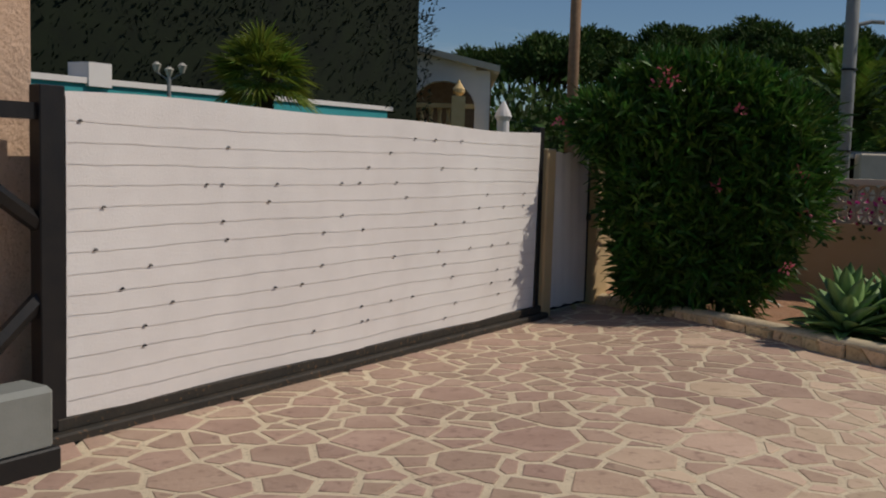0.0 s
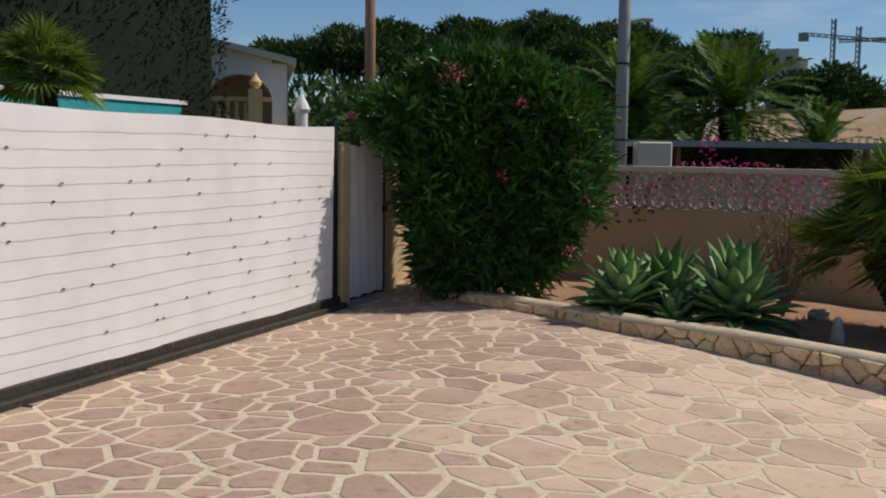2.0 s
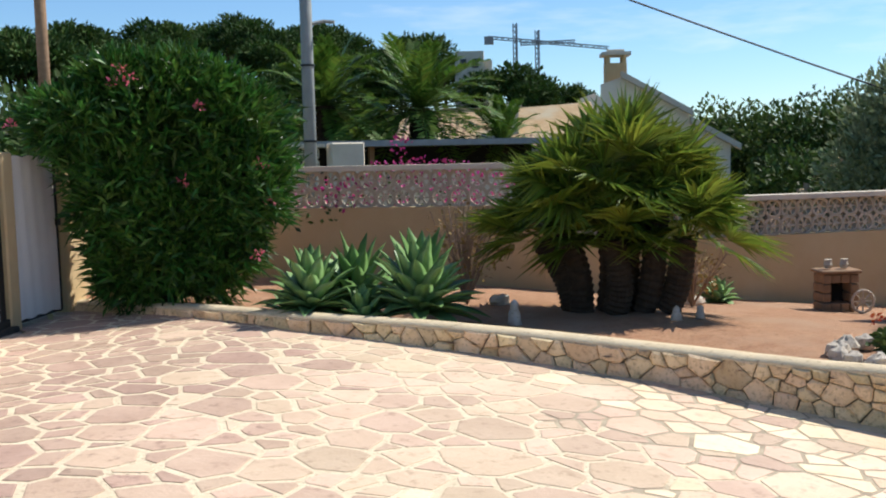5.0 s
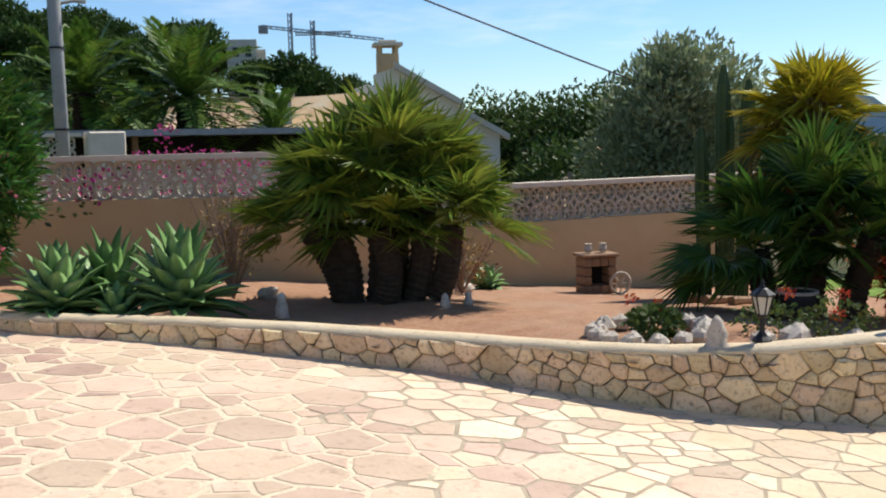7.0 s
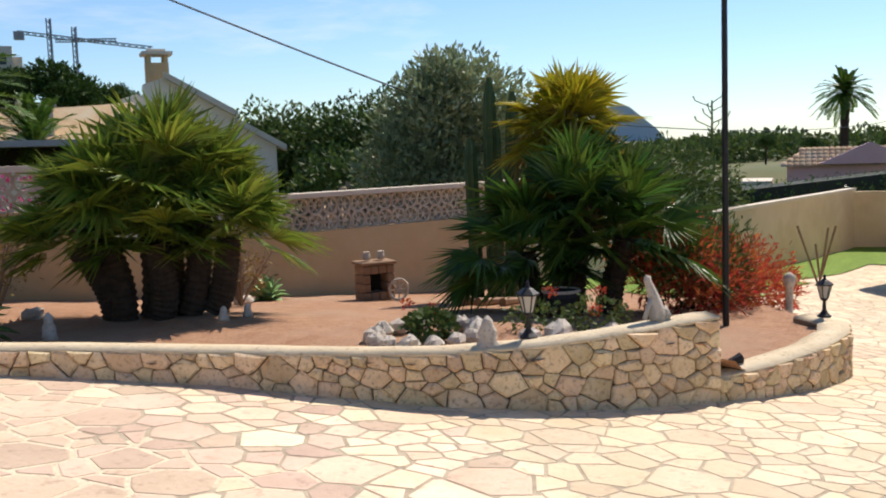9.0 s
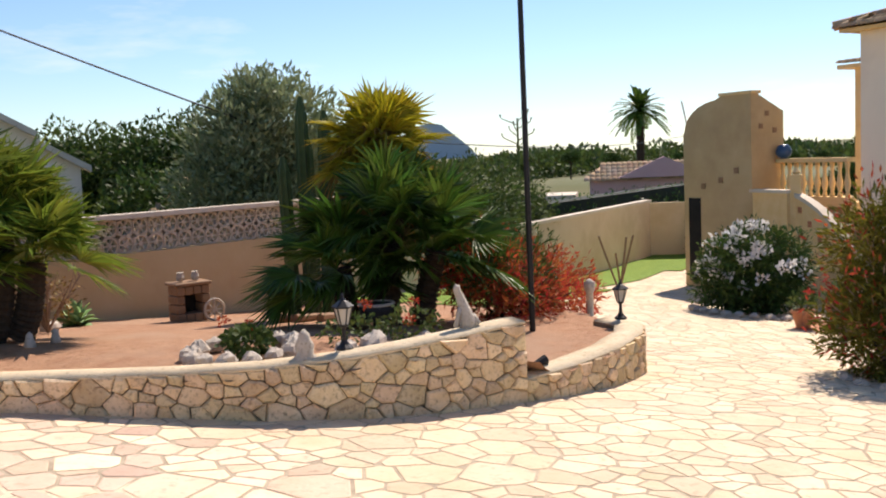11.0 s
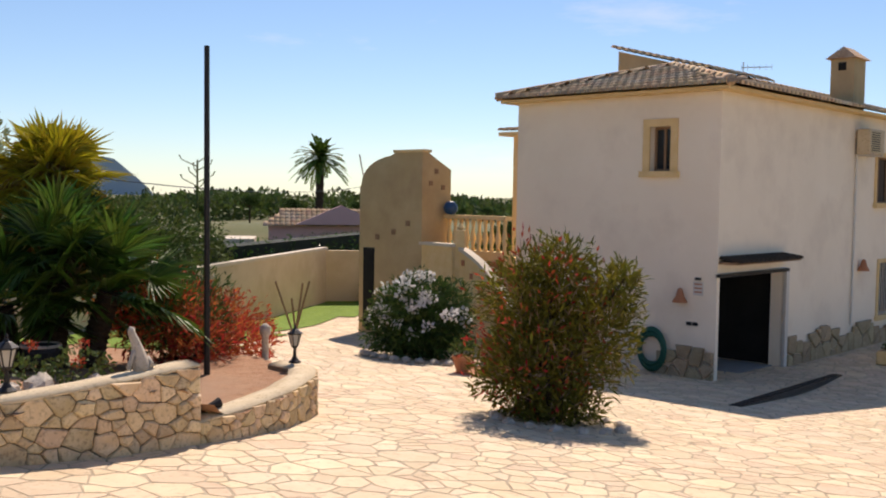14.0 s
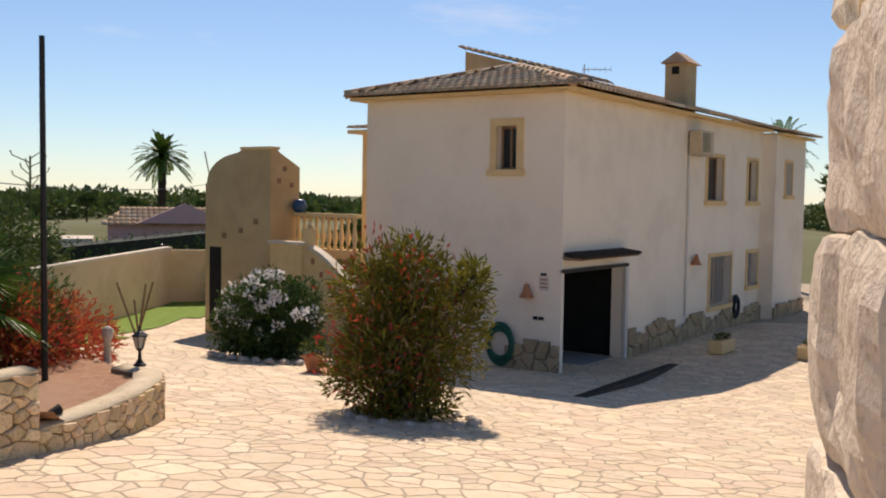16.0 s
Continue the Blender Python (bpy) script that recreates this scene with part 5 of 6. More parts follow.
# yellowing palm behind, with a dry skirt
yb = bed_z(11.1, 6.0)
yp = fan_palm("tall fan palm with yellow-green crown and dry skirt", [((11.2, 6.1, yb), (11.1, 6.0, 1.72), 1.0)], 0.82, 80, M["yellow_fan"], 21, low=-0.25)
part("dry_skirt", fan_crown(rng, (11.1, 6.0, 1.55), 0.72, 60, 1.8, -1.1, 15, 1.2), M["dead_fan"], yp, "hanging dry leaves")
fan_palm("low spreading green fan palm with shade in its leaf colour", [((10.3, 5.4, bed_z(10.3, 5.4)), (10.3, 5.4, 0.62), 1.0), ((10.55, 5.1, bed_z(10.55, 5.1)), (10.65, 5.0, 0.5), 0.9), ((10.1, 5.75, bed_z(10.1, 5.75)), (9.95, 5.95, 0.35), 0.85), ((10.4, 5.5, bed_z(10.4, 5.5)), (10.4, 5.45, 0.95), 0.75)], 1.15, 26, M["shade_fan"], 23, low=-0.25)

# column cactus
cc = thing("column_cactus", "tall dark green column cactus with several arms", "cactus")
for (dx, dy, h) in ((0, 0, 3.1), (0.22, 0.1, 2.6), (-0.2, 0.12, 2.3), (0.1, -0.22, 2.9), (-0.12, -0.15, 1.9)):
    g = Geo()
    base = Vector((11.55 + dx, 7.45 + dy, bed_z(11.5, 7.5) - 0.05))
    vs, fs = [], []
    for i in range(12):
        q = i / 11
        r = 0.085 * (1 if q < 0.9 else (1 - (q - 0.9) * 7))
        for k in range(14):
            a = 2 * math.pi * k / 14
            rr = r * (1.12 if k % 2 else 0.86)
            vs.append((base.x + rr * math.cos(a) + 0.3 * dx * q, base.y + rr * math.sin(a) + 0.3 * dy * q, base.z + h * q))
    for i in range(11):
        for k in range(14):
            j = (k + 1) % 14
            fs.append((i * 14 + k, i * 14 + j, i * 14 + 14 + j, i * 14 + 14 + k))
    fs.append(tuple(range(11 * 14, 12 * 14)))
    part("arm", g.add(vs, fs), M["cactus"], cc)


def tree(name, label, base, h, blobs, leaf, wide, n, mat, r=0.16, up=0.3, shell=0.4):
    t = thing(name, label, "tree")
    top = Vector((base[0], base[1], base[2] + h))
    part("trunk", Geo().tube([base, Vector(base).lerp(top, 0.5) + Vector((0.08, 0.05, 0)), top], [r, r * 0.75, r * 0.5], 8), M["bark"], t)
    g = Geo()
    for c, rr in blobs:
        g.tube([Vector(base).lerp(top, 0.7), Vector(c).lerp(top, 0.4), c], [r * 0.5, r * 0.3, r * 0.12], 6)
    part("limbs", g, M["bark"], t)
    part("crown", foliage(rng, blobs, leaf, wide, n, up, 0.05, shell), mat, t)
    return t


tree("olive_tree", "grey-green olive tree behind the garden wall", (15.3, 11.2, -1.0), 2.4,
     [((15.0, 11.3, 2.0), (1.0, 1.0, 1.0)), ((15.8, 10.8, 2.3), (1.0, 1.0, 1.0)), ((14.7, 11.6, 1.2), (0.9, 0.9, 0.9)), ((16.2, 10.5, 1.5), (0.9, 0.9, 1.1)), ((15.3, 11.1, 0.9), (1.1, 1.1, 0.8)), ((15.4, 11.2, 2.8), (0.7, 0.7, 0.6))], 0.15, 0.05, 20000, M["olive"], 0.13, 0.9, 0.3)

for az, dist, zc, size in ((47.5, 34, 1.9, 1.7), (45.0, 33, 1.7, 1.8), (42.6, 32, 1.9, 1.7), (40.2, 31, 2.0, 1.8), (37.6, 30, 1.6, 1.6), (35.0, 31, 1.3, 1.5), (43.5, 27, 0.6, 1.3), (39.0, 26, 0.5, 1.3)):
    x, y = 0.5 + dist * math.cos(radians(az)), -0.2 + dist * math.sin(radians(az))
    tree("garden_tree", "rounded green garden tree beyond the wall", (x, y, -1.5), zc + 1.2, [((x, y, zc), (size, size, size * 0.75)), ((x + size * 0.5, y - size * 0.5, zc - 0.4), (size * 0.7, size * 0.7, size * 0.6)), ((x - size * 0.5, y + size * 0.4, zc - 0.6), (size * 0.8, size * 0.8, size * 0.7)), ((x + 0.2, y, zc - 1.2), (size, size, size * 0.7))], 0.19, 0.09, 7500, M["grove"], 0.14)

# rust-red shrub, white-flowered bush, bottlebrush
rb = shrub("red_shrub", "rust-red leafy shrub with green shoots", "shrub",
           [((11.3, 4.7, 0.1), (0.6, 0.6, 0.55)), ((12.1, 4.6, 0.0), (0.75, 0.65, 0.55)), ((13.1, 4.6, -0.2), (0.85, 0.7, 0.5)), ((13.7, 4.5, -0.45), (0.6, 0.5, 0.4)), ((11.8, 5.2, 0.3), (0.6, 0.6, 0.55)), ((12.7, 4.1, -0.35), (0.5, 0.45, 0.35)), ((11.6, 4.2, -0.25), (0.5, 0.4, 0.35))], 0.11, 0.024, 7500, M["brick_red"], 8, (12.0, 4.7, bed_z(12, 4.7)), 0.3, 0.5, 0.3)
part("green_foliage", foliage(rng, [((12.9, 4.9, 0.15), (0.4, 0.35, 0.5)), ((12.2, 4.5, -0.2), (0.6, 0.4, 0.35)), ((11.5, 4.8, 0.2), (0.6, 0.5, 0.5)), ((12.3, 4.7, 0.0), (0.9, 0.5, 0.6))], 0.13, 0.026, 4200, 0.9, 0, 0.3), M["dull"], rb, "light green shoots")

wf = shrub("white_oleander", "rounded dark green bush covered with white blossoms", "shrub",
           [((19.8, 3.1, -0.75), (0.9, 0.75, 0.8)), ((20.3, 2.55, -0.8), (0.75, 0.65, 0.75)), ((19.6, 3.45, -1.0), (0.6, 0.6, 0.6)), ((20.0, 2.9, -1.15), (1.0, 0.85, 0.6))], 0.13, 0.04, 12000, M["grove"], 8, (20, 2.8, -1.7), 0.4)
r3 = np.random.default_rng(5)
for k in range(150):
    d = r3.normal(size=3)
    d /= np.linalg.norm(d)
    if d[0] > 0.45 or d[2] < -0.35 or (d[1] < -0.35 and r3.random() < 0.8):
        continue
    c = (19.95 + d[0] * 0.92, 3.0 + d[1] * 0.95, -0.8 + d[2] * 0.85)
    part("blossom", foliage(r3, [(c, (0.1, 0.1, 0.08))], 0.09, 0.08, 18, 0.3, 0, 0.2), M["petal"], wf)

bb = shrub("bottlebrush", "loose olive-green bottlebrush bush with reddish tips", "shrub",
           [((10.75, -0.25, -0.1), (0.62, 0.62, 0.75)), ((10.75, 0.05, 0.45), (0.5, 0.5, 0.5)), ((10.75, -0.75, 0.15), (0.5, 0.45, 0.65)), ((10.7, 0.1, -0.35), (0.55, 0.5, 0.5)), ((10.75, -0.3, 0.75), (0.4, 0.4, 0.4)), ((10.8, -0.98, 0.6), (0.24, 0.22, 0.3)), ((10.7, -0.35, -0.75), (0.55, 0.5, 0.3))], 0.12, 0.026, 13000, M["bottle"], 9, (10.7, -0.3, -1.0), 0.3, 0.6, 0.25)
tagged(part("red_tips", foliage(rng, [((10.75, -0.1, 0.2), (0.75, 0.75, 0.9)), ((10.75, 0.0, -0.3), (0.7, 0.7, 0.5))], 0.09, 0.028, 800, 0.4, 0, 0.7), M["red"], bb), "reddish flower tips", kind="stuff")
part("dry_branchwork", foliage(rng, [((10.75, -0.3, -0.1), (0.75, 0.8, 0.95))], 0.2, 0.008, 900, 0.9, 0, 0.3), M["twig"], bb, "thin pale twigs")
bb.matrix_world = Matrix.Translation((0.015, 0.22, -0.11)) @ Matrix.Scale(1.15, 4)
rg = thing("stone_ring", "ring of rough stones round the bottlebrush", "stone border")
for k in range(16):
    a = 6.283 * k / 16
    x, y = 12.05 + 0.75 * math.cos(a), -0.18 + 0.8 * math.sin(a)
    part("stone", rock(rng, (x, y, drive_z(x, y) + 0.02), (0.09, 0.08, 0.05)), M["limestone"], rg)

# dry bushes
def dry_bush(c, R, H, n):
    t = thing("dry_bush", "leafless dry twiggy bush by the wall", "shrub")
    g = Geo()
    for k in range(n):
        a = rng.random() * 6.283
        q = rng.random()
        p0 = Vector(c)
        p1 = p0 + Vector((math.cos(a) * R * q * 0.5, math.sin(a) * R * q * 0.5, H * 0.5))
        p2 = p0 + Vector((math.cos(a) * R * q, math.sin(a) * R * q, H * (0.7 + 0.4 * rng.random())))
        g.tube([p0, p1, p2], [0.012, 0.008, 0.004], 4)
        for m in range(3):
            b = p1.lerp(p2, rng.random())
            g.tube([b, b + Vector(rng.normal(size=3)) * 0.12 + Vector((0, 0, 0.08))], [0.005, 0.002], 3)
    part("branchwork", g, M["twig"], t)
    part("dry_foliage", foliage(rng, [((c[0], c[1], c[2] + H * 0.65), (R * 0.9, R * 0.9, H * 0.45))], 0.06, 0.03, 320, 0.2, 0, 0.2), M["dead_fan"], t)


dry_bush((5.55, 9.5, bed_z(5.5, 9.5)), 0.5, 1.05, 40)
dry_bush((8.3, 8.9, bed_z(8.3, 8.9)), 0.45, 0.65, 30)
dry_bush((3.9, 9.9, bed_z(3.9, 9.9)), 0.3, 0.35, 14)

# ---- ornaments ----
def lantern(x, y, z, s, label):
    t = thing("garden_lantern", label, "lantern", "lanterns on the wall", at=pose(x, y, z) @ Matrix.Scale(s, 4))
    part("foot", Geo().lathe([(0.085, 0), (0.085, 0.02), (0.05, 0.05), (0.025, 0.09), (0.02, 0.2), (0.045, 0.22), (0.05, 0.24)], n=10), M["black"], t)
    part("glass", Geo().lathe([(0.045, 0.24), (0.085, 0.4)], n=6), M["glass"], t, "pale lamp glass")
    for k in range(6):
        a = 2 * math.pi * k / 6
        part("rib", Geo().tube([(0.047 * math.cos(a), 0.047 * math.sin(a), 0.24), (0.089 * math.cos(a), 0.089 * math.sin(a), 0.4)], 0.007, 4), M["black"], t)
    part("roof", Geo().lathe([(0.11, 0.4), (0.11, 0.415), (0.05, 0.46), (0.03, 0.47), (0.012, 0.5), (0.02, 0.515), (0.004, 0.54)], n=6), M["black"], t)


lantern(6.98, 3.93, 0.085, 0.86, "black lantern with pale glass on the wall")
lantern(11.31, 2.95, -0.345, 0.86, "small black lantern on the end of the low wall")


def statue(name, label, at, prof2, mat=None):
    o = tagged(part(name, Geo().lathe(prof2, n=10), mat or M["limestone"], None, "", True), label, "statue")
    o.matrix_world = at
    return o


sit = Geo().tube([(0.05, 0, 0.0), (0.05, 0, 0.06), (0.03, 0, 0.14), (0.0, 0.0, 0.22), (-0.035, 0, 0.3), (-0.06, 0, 0.35), (-0.075, 0, 0.39), (-0.1, 0, 0.415)], [0.1, 0.105, 0.085, 0.068, 0.055, 0.045, 0.05, 0.02], 10)
sit.tube([(0.1, 0.02, 0.02), (0.18, 0.03, 0.05), (0.12, 0.05, 0.12)], [0.05, 0.045, 0.03], 8)
sit.tube([(-0.03, -0.04, 0.2), (-0.07, -0.07, 0.1), (-0.1, -0.08, 0.02)], [0.035, 0.028, 0.035], 7)
seated = tagged(part("garden_statue", sit, M["limestone"], None, "", True), "pale stone seated figure on the wall end", "statue")
seated.matrix_world = pose(7.95, 3.32, 0.12, 0, 0, -68) @ Matrix.Diagonal((0.68, 0.8, 0.9, 1))
statue("garden_statue", "small white statue beside the lantern", pose(6.66, 4.1, 0.05), [(0.1, 0), (0.1, 0.02), (0.07, 0.05), (0.08, 0.12), (0.05, 0.18), (0.045, 0.21), (0.01, 0.25)])
statue("garden_statue", "small pale figure standing in the bed", pose(5.3, 8.05, bed_z(5.3, 8.05)) @ Matrix.Scale(0.8, 4), [(0.1, 0), (0.08, 0.05), (0.075, 0.15), (0.05, 0.2), (0.055, 0.26), (0.02, 0.31)])
statue("garden_statue", "pale stone pedestal in the red bed", pose(12.3, 3.66, -0.62), [(0.07, 0), (0.07, 0.04), (0.045, 0.07), (0.045, 0.42), (0.07, 0.46), (0.075, 0.55), (0.02, 0.6)])
statue("garden_statue", "small white ornament beside the palm trunks", pose(6.75, 7.35, bed_z(6.75, 7.35)) @ Matrix.Scale(0.75, 4), [(0.08, 0), (0.07, 0.05), (0.05, 0.12), (0.04, 0.17), (0.01, 0.2)])
statue("garden_statue", "small white ornament beside the palm trunks", pose(7.1, 7.4, bed_z(7.1, 7.4)) @ Matrix.Scale(0.75, 4), [(0.07, 0), (0.06, 0.06), (0.045, 0.12), (0.05, 0.16), (0.01, 0.19)])

rk = thing("rock_garden", "ring of white limestone rocks round a geranium", "rockery")
for k in range(14):
    a = 6.283 * k / 14
    x, y = 6.95 + 0.5 * math.cos(a), 4.95 + 0.42 * math.sin(a)
    s = 0.055 + 0.05 * rng.random()
    part("rock", rock(rng, (x, y, bed_z(x, y) + 0.06), (s * 1.2, s, s * 0.9)), M["limestone"], rk)
ge = shrub("geranium", "low green geranium with red flower heads", "flowering plant", [((6.95, 4.9, 0.1), (0.22, 0.2, 0.13))], 0.07, 0.05, 500, M["dull"])
blossoms(ge, "blossom", [(6.78, 5.02, 0.32), (7.05, 4.95, 0.24)], 0.05, 30, M["red"])
ro = shrub("rose_bush", "low rose bush with red flowers and green leaves", "flowering plant", [((8.3, 4.05, 0.06), (0.32, 0.3, 0.16)), ((7.85, 4.4, 0.06), (0.3, 0.3, 0.15))], 0.06, 0.035, 600, M["dull"])
blossoms(ro, "blossom", [(7.75, 4.2, 0.33), (8.1, 3.95, 0.15), (8.45, 4.1, 0.25)], 0.055, 30, M["red"])
for x, y, s in ((7.55, 4.0, 0.13), (7.35, 4.15, 0.1), (8.0, 3.75, 0.09), (8.2, 9.3, 0.1), (7.9, 9.2, 0.09), (8.5, 9.1, 0.1), (8.05, 9.0, 0.08), (5.85, 9.3, 0.1)):
    tagged(part("limestone_rock", rock(rng, (x, y, bed_z(x, y) + s * 0.4), (s * 1.4, s, s * 0.8)), M["limestone"]), "loose white limestone rock lying on the bed", "rock")

# little stone well house with a wheel
wl = thing("stone_well", "small rustic stone garden oven with a wheel", "garden ornament", at=pose(10.55, 8.75, bed_z(10.5, 8.7), 0, 0, -25) @ Matrix.Scale(0.88, 4))
for i in range(4):
    for k in range(4):
        if k in (1, 2) and i in (1, 2):
            continue
        part("stone", Geo().box((-0.2 + k * 0.135, (rng.random() - 0.5) * 0.02, 0.07 + i * 0.14), (0.128, 0.36, 0.13), bevel=0.015), M["wood"], wl)
# panel behind the gap, shade of the recess painted in its colour
part("back_panel", Geo().box((0, 0.12, 0.28), (0.36, 0.05, 0.5)), M["dark"], wl)
part("top_slab", Geo().box((0, 0, 0.59), (0.6, 0.42, 0.05), bevel=0.015), M["wood"], wl)
for dx in (-0.12, 0.12):
    part("pot", Geo().lathe([(0.05, 0.63), (0.07, 0.68), (0.05, 0.74), (0.06, 0.76)], (dx, 0, 0), 8), M["limestone"], wl)
wg = Geo().tube([(0.28 + 0.16 * math.cos(a), -0.28, 0.17 + 0.16 * math.sin(a)) for a in np.linspace(0, 6.283, 20)], 0.022, 6, False)
for k in range(4):
    a = math.pi * k / 4
    wg.tube([(0.28 - 0.15 * math.cos(a), -0.28, 0.17 - 0.15 * math.sin(a)), (0.28 + 0.15 * math.cos(a), -0.28, 0.17 + 0.15 * math.sin(a))], 0.012, 5)
part("wheel", wg, M["limestone"], wl, "pale spoked wheel")
for k in range(5):
    a = 0.3 * k
    x, y = 10.3 + 0.25 * k, 7.2 - 0.2 * k
    g = Geo().tube([(x, y, bed_z(x, y) + 0.05), (x + 0.7, y + 0.1 * (k % 3) - 0.15, bed_z(x + 0.7, y) + 0.06)], [0.06, 0.04], 7)
    tagged(part("palm_log", g, M["wood"]), "dry fallen palm stem lying on the soil", "log")
bk = thing("hanging_pot", "black round hanging pot with pale rim under the palm", "pot")
part("bowl", Geo().lathe([(0.02, -0.14), (0.15, -0.1), (0.2, 0.02), (0.19, 0.08)], (9.75, 5.3, -0.08), 14), M["tyre"], bk)
part("rim", Geo().tube([(9.75 + 0.2 * math.cos(a), 5.3 + 0.2 * math.sin(a), 0.0) for a in np.linspace(0, 6.283, 24)], 0.018, 6, False), M["limestone"], bk)
part("stand", Geo().tube([(9.75, 5.3, bed_z(9.75, 5.3) - 0.05), (9.75, 5.3, -0.2)], 0.05, 8), M["bark"], bk)

ms = thing("flag_mast", "tall thin dark metal mast standing in the bed", "mast")
part("shaft", Geo().tube([(10.64, 3.78, -0.6), (10.63, 3.79, 3.32)], [0.036, 0.03], 10), M["black"], ms)
part("collar", Geo().tube([(10.64, 3.78, -0.52), (10.64, 3.78, -0.42)], 0.065, 10), M["black"], ms)
for a, b in (((23.08, 6.66, -1.72), (22.94, 7.07, -0.44)), ((23.1, 6.6, -1.72), (23.06, 6.7, -0.85)), ((23.08, 6.62, -1.72), (23.2, 6.3, -0.44)), ((23.06, 6.6, -1.72), (23.14, 6.45, -0.48))):
    tagged(part("wooden_stake", Geo().tube([a, b], 0.026, 7), M["wood"]), "leaning brown wooden garden stake", "stake")
sp = thing("spotlight", "small black ground spotlight behind the low wall", "lamp", at=pose(8.75, 3.0, -0.42))
part("head", Geo().tube([(0, 0, 0.06), (0.1, -0.08, 0.1)], [0.03, 0.05], 8), M["black"], sp)
part("spike", Geo().tube([(0, 0, -0.1), (0, 0, 0.07)], 0.012, 6), M["black"], sp)

# pots by the steps, planters and drain by the house
def pot(x, y, z, s, plant=True, label="terracotta flower pot with a small plant"):
    t = thing("flower_pot", label, "flower pot", "pots by the steps")
    part("pot", Geo().lathe([(0.09 * s, 0), (0.15 * s, 0.2 * s), (0.165 * s, 0.2 * s), (0.165 * s, 0.25 * s), (0.14 * s, 0.25 * s), (0.13 * s, 0.2 * s)], (x, y, z), 14), M["terracotta"], t)
    if plant:
        part("plant", foliage(rng, [((x, y, z + 0.36 * s), (0.16 * s, 0.16 * s, 0.15 * s))], 0.09 * s, 0.04 * s, 160, 0.6, 0, 0.2), M["dull"], t)


stp = tagged(part("terracotta_step", Geo().prism([(17.5 + 0.75 * math.cos(a), 1.35 + 0.55 * math.sin(a)) for a in np.linspace(0, 6.283, 19)[:-1]], -1.9, -1.48), M["terracotta"]), "round low terracotta-tiled step", "step")
for x, y, s in ((17.5, 1.75, 1.2), (17.75, 1.2, 1.4), (17.4, 0.95, 0.9), (18.1, 0.75, 1.1)):
    pot(x, y, -1.48, s)
kb = thing("bush_border", "low white stone border round the blossoming bush", "stone border")
for k in range(18):
    a = 2.0 + 3.2 * k / 17
    x, y = 19.9 + 1.35 * math.cos(a), 2.7 + 1.45 * math.sin(a)
    part("stone", rock(rng, (x, y, drive_z(x, y) + 0.05), (0.12, 0.1, 0.06)), M["limestone"], kb)


def planter(m, label):
    t = thing("planter", label, "planter", "planters by the house", at=m)
    part("trough", Geo().box((0, 0, 0.2), (0.95, 0.36, 0.32), bevel=0.03), M["sandstone"], t)
    part("soil", Geo().box((0, 0, 0.362), (0.83, 0.26, 0.02)), M["soil"], t)
    for sx in (-0.35, 0.35):
        part("foot", Geo().box((sx, 0, 0.02), (0.12, 0.3, 0.06)), M["sandstone"], t)
    part("plants", foliage(rng, [((0, 0, 0.42), (0.4, 0.12, 0.08))], 0.07, 0.04, 160, 0.5, 0, 0.2), M["dull"], t)


planter(HOUSE @ pose(5.5, -1.55, -2.06), "beige stone planter trough on the paving")
planter(HOUSE @ pose(6.0, -3.5, -2.06), "beige stone planter trough on the paving")
dr = thing("drain_channel", "long dark iron drain grate set in the paving", "drain")
da, db = (16.3, -2.85), (22.2, -5.76)
part("channel", wall_run(da, db, 0.22, drive_z(*da) - 0.1, drive_z(*db) - 0.1, drive_z(*da) + 0.012, drive_z(*db) + 0.012), M["black"], dr)
for k in range(32):
    t = (k + 0.5) / 32
    x, y = da[0] + (db[0] - da[0]) * t, da[1] + (db[1] - da[1]) * t
    part("bar", Geo().box((x, y, drive_z(*da) + (drive_z(*db) - drive_z(*da)) * t + 0.016), (0.05, 0.2, 0.012), math.atan2(db[1] - da[1], db[0] - da[0])), M["rail"], dr)

# ---- distance: neighbours, palms, woods ----
def date_palm(label, x, y, z0, z1, L, n, r=0.2, wide=0.03):
    t = thing("date_palm", label, "palm tree")
    part("trunk", trunk_geo((x, y, z0), (x, y, z1), r, r * 0.9), M["bark"], t)
    part("crown", feather_crown(rng, (x, y, z1), L, n, -0.45, 1.35, 30, L * 0.16, 0.8, wide), M["feather"], t)
    return t


date_palm("large date palm with arching feathery leaves", 12.05, 24.1, -0.8, 2.9, 2.9, 54, 0.3, 0.055)
date_palm("large date palm with arching feathery leaves", 9.7, 25.1, -0.8, 3.0, 2.7, 50, 0.3, 0.055)
date_palm("date palm with arching feathery leaves", 14.1, 23.2, -0.8, 1.9, 2.0, 34, 0.25, 0.045)
date_palm("tall slender palm far off against the sky", 66.6, 18.5, -4.0, 4.1, 2.15, 54, 0.28, 0.08)
sm = fan_palm("small green fan palm standing behind the street wall", [((-2.75, 13.6, -0.4), (-2.75, 13.6, 2.65), 1.0)], 0.72, 70, M["fan"], 17, low=-0.3)
date_palm("palm crown rising behind the far house end", 43.5, -15.2, -3, 4.2, 1.7, 26, 0.2)
date_palm("palm crown above the street hedge", -8.8, 15.8, -0.5, 4.3, 1.6, 24, 0.2)

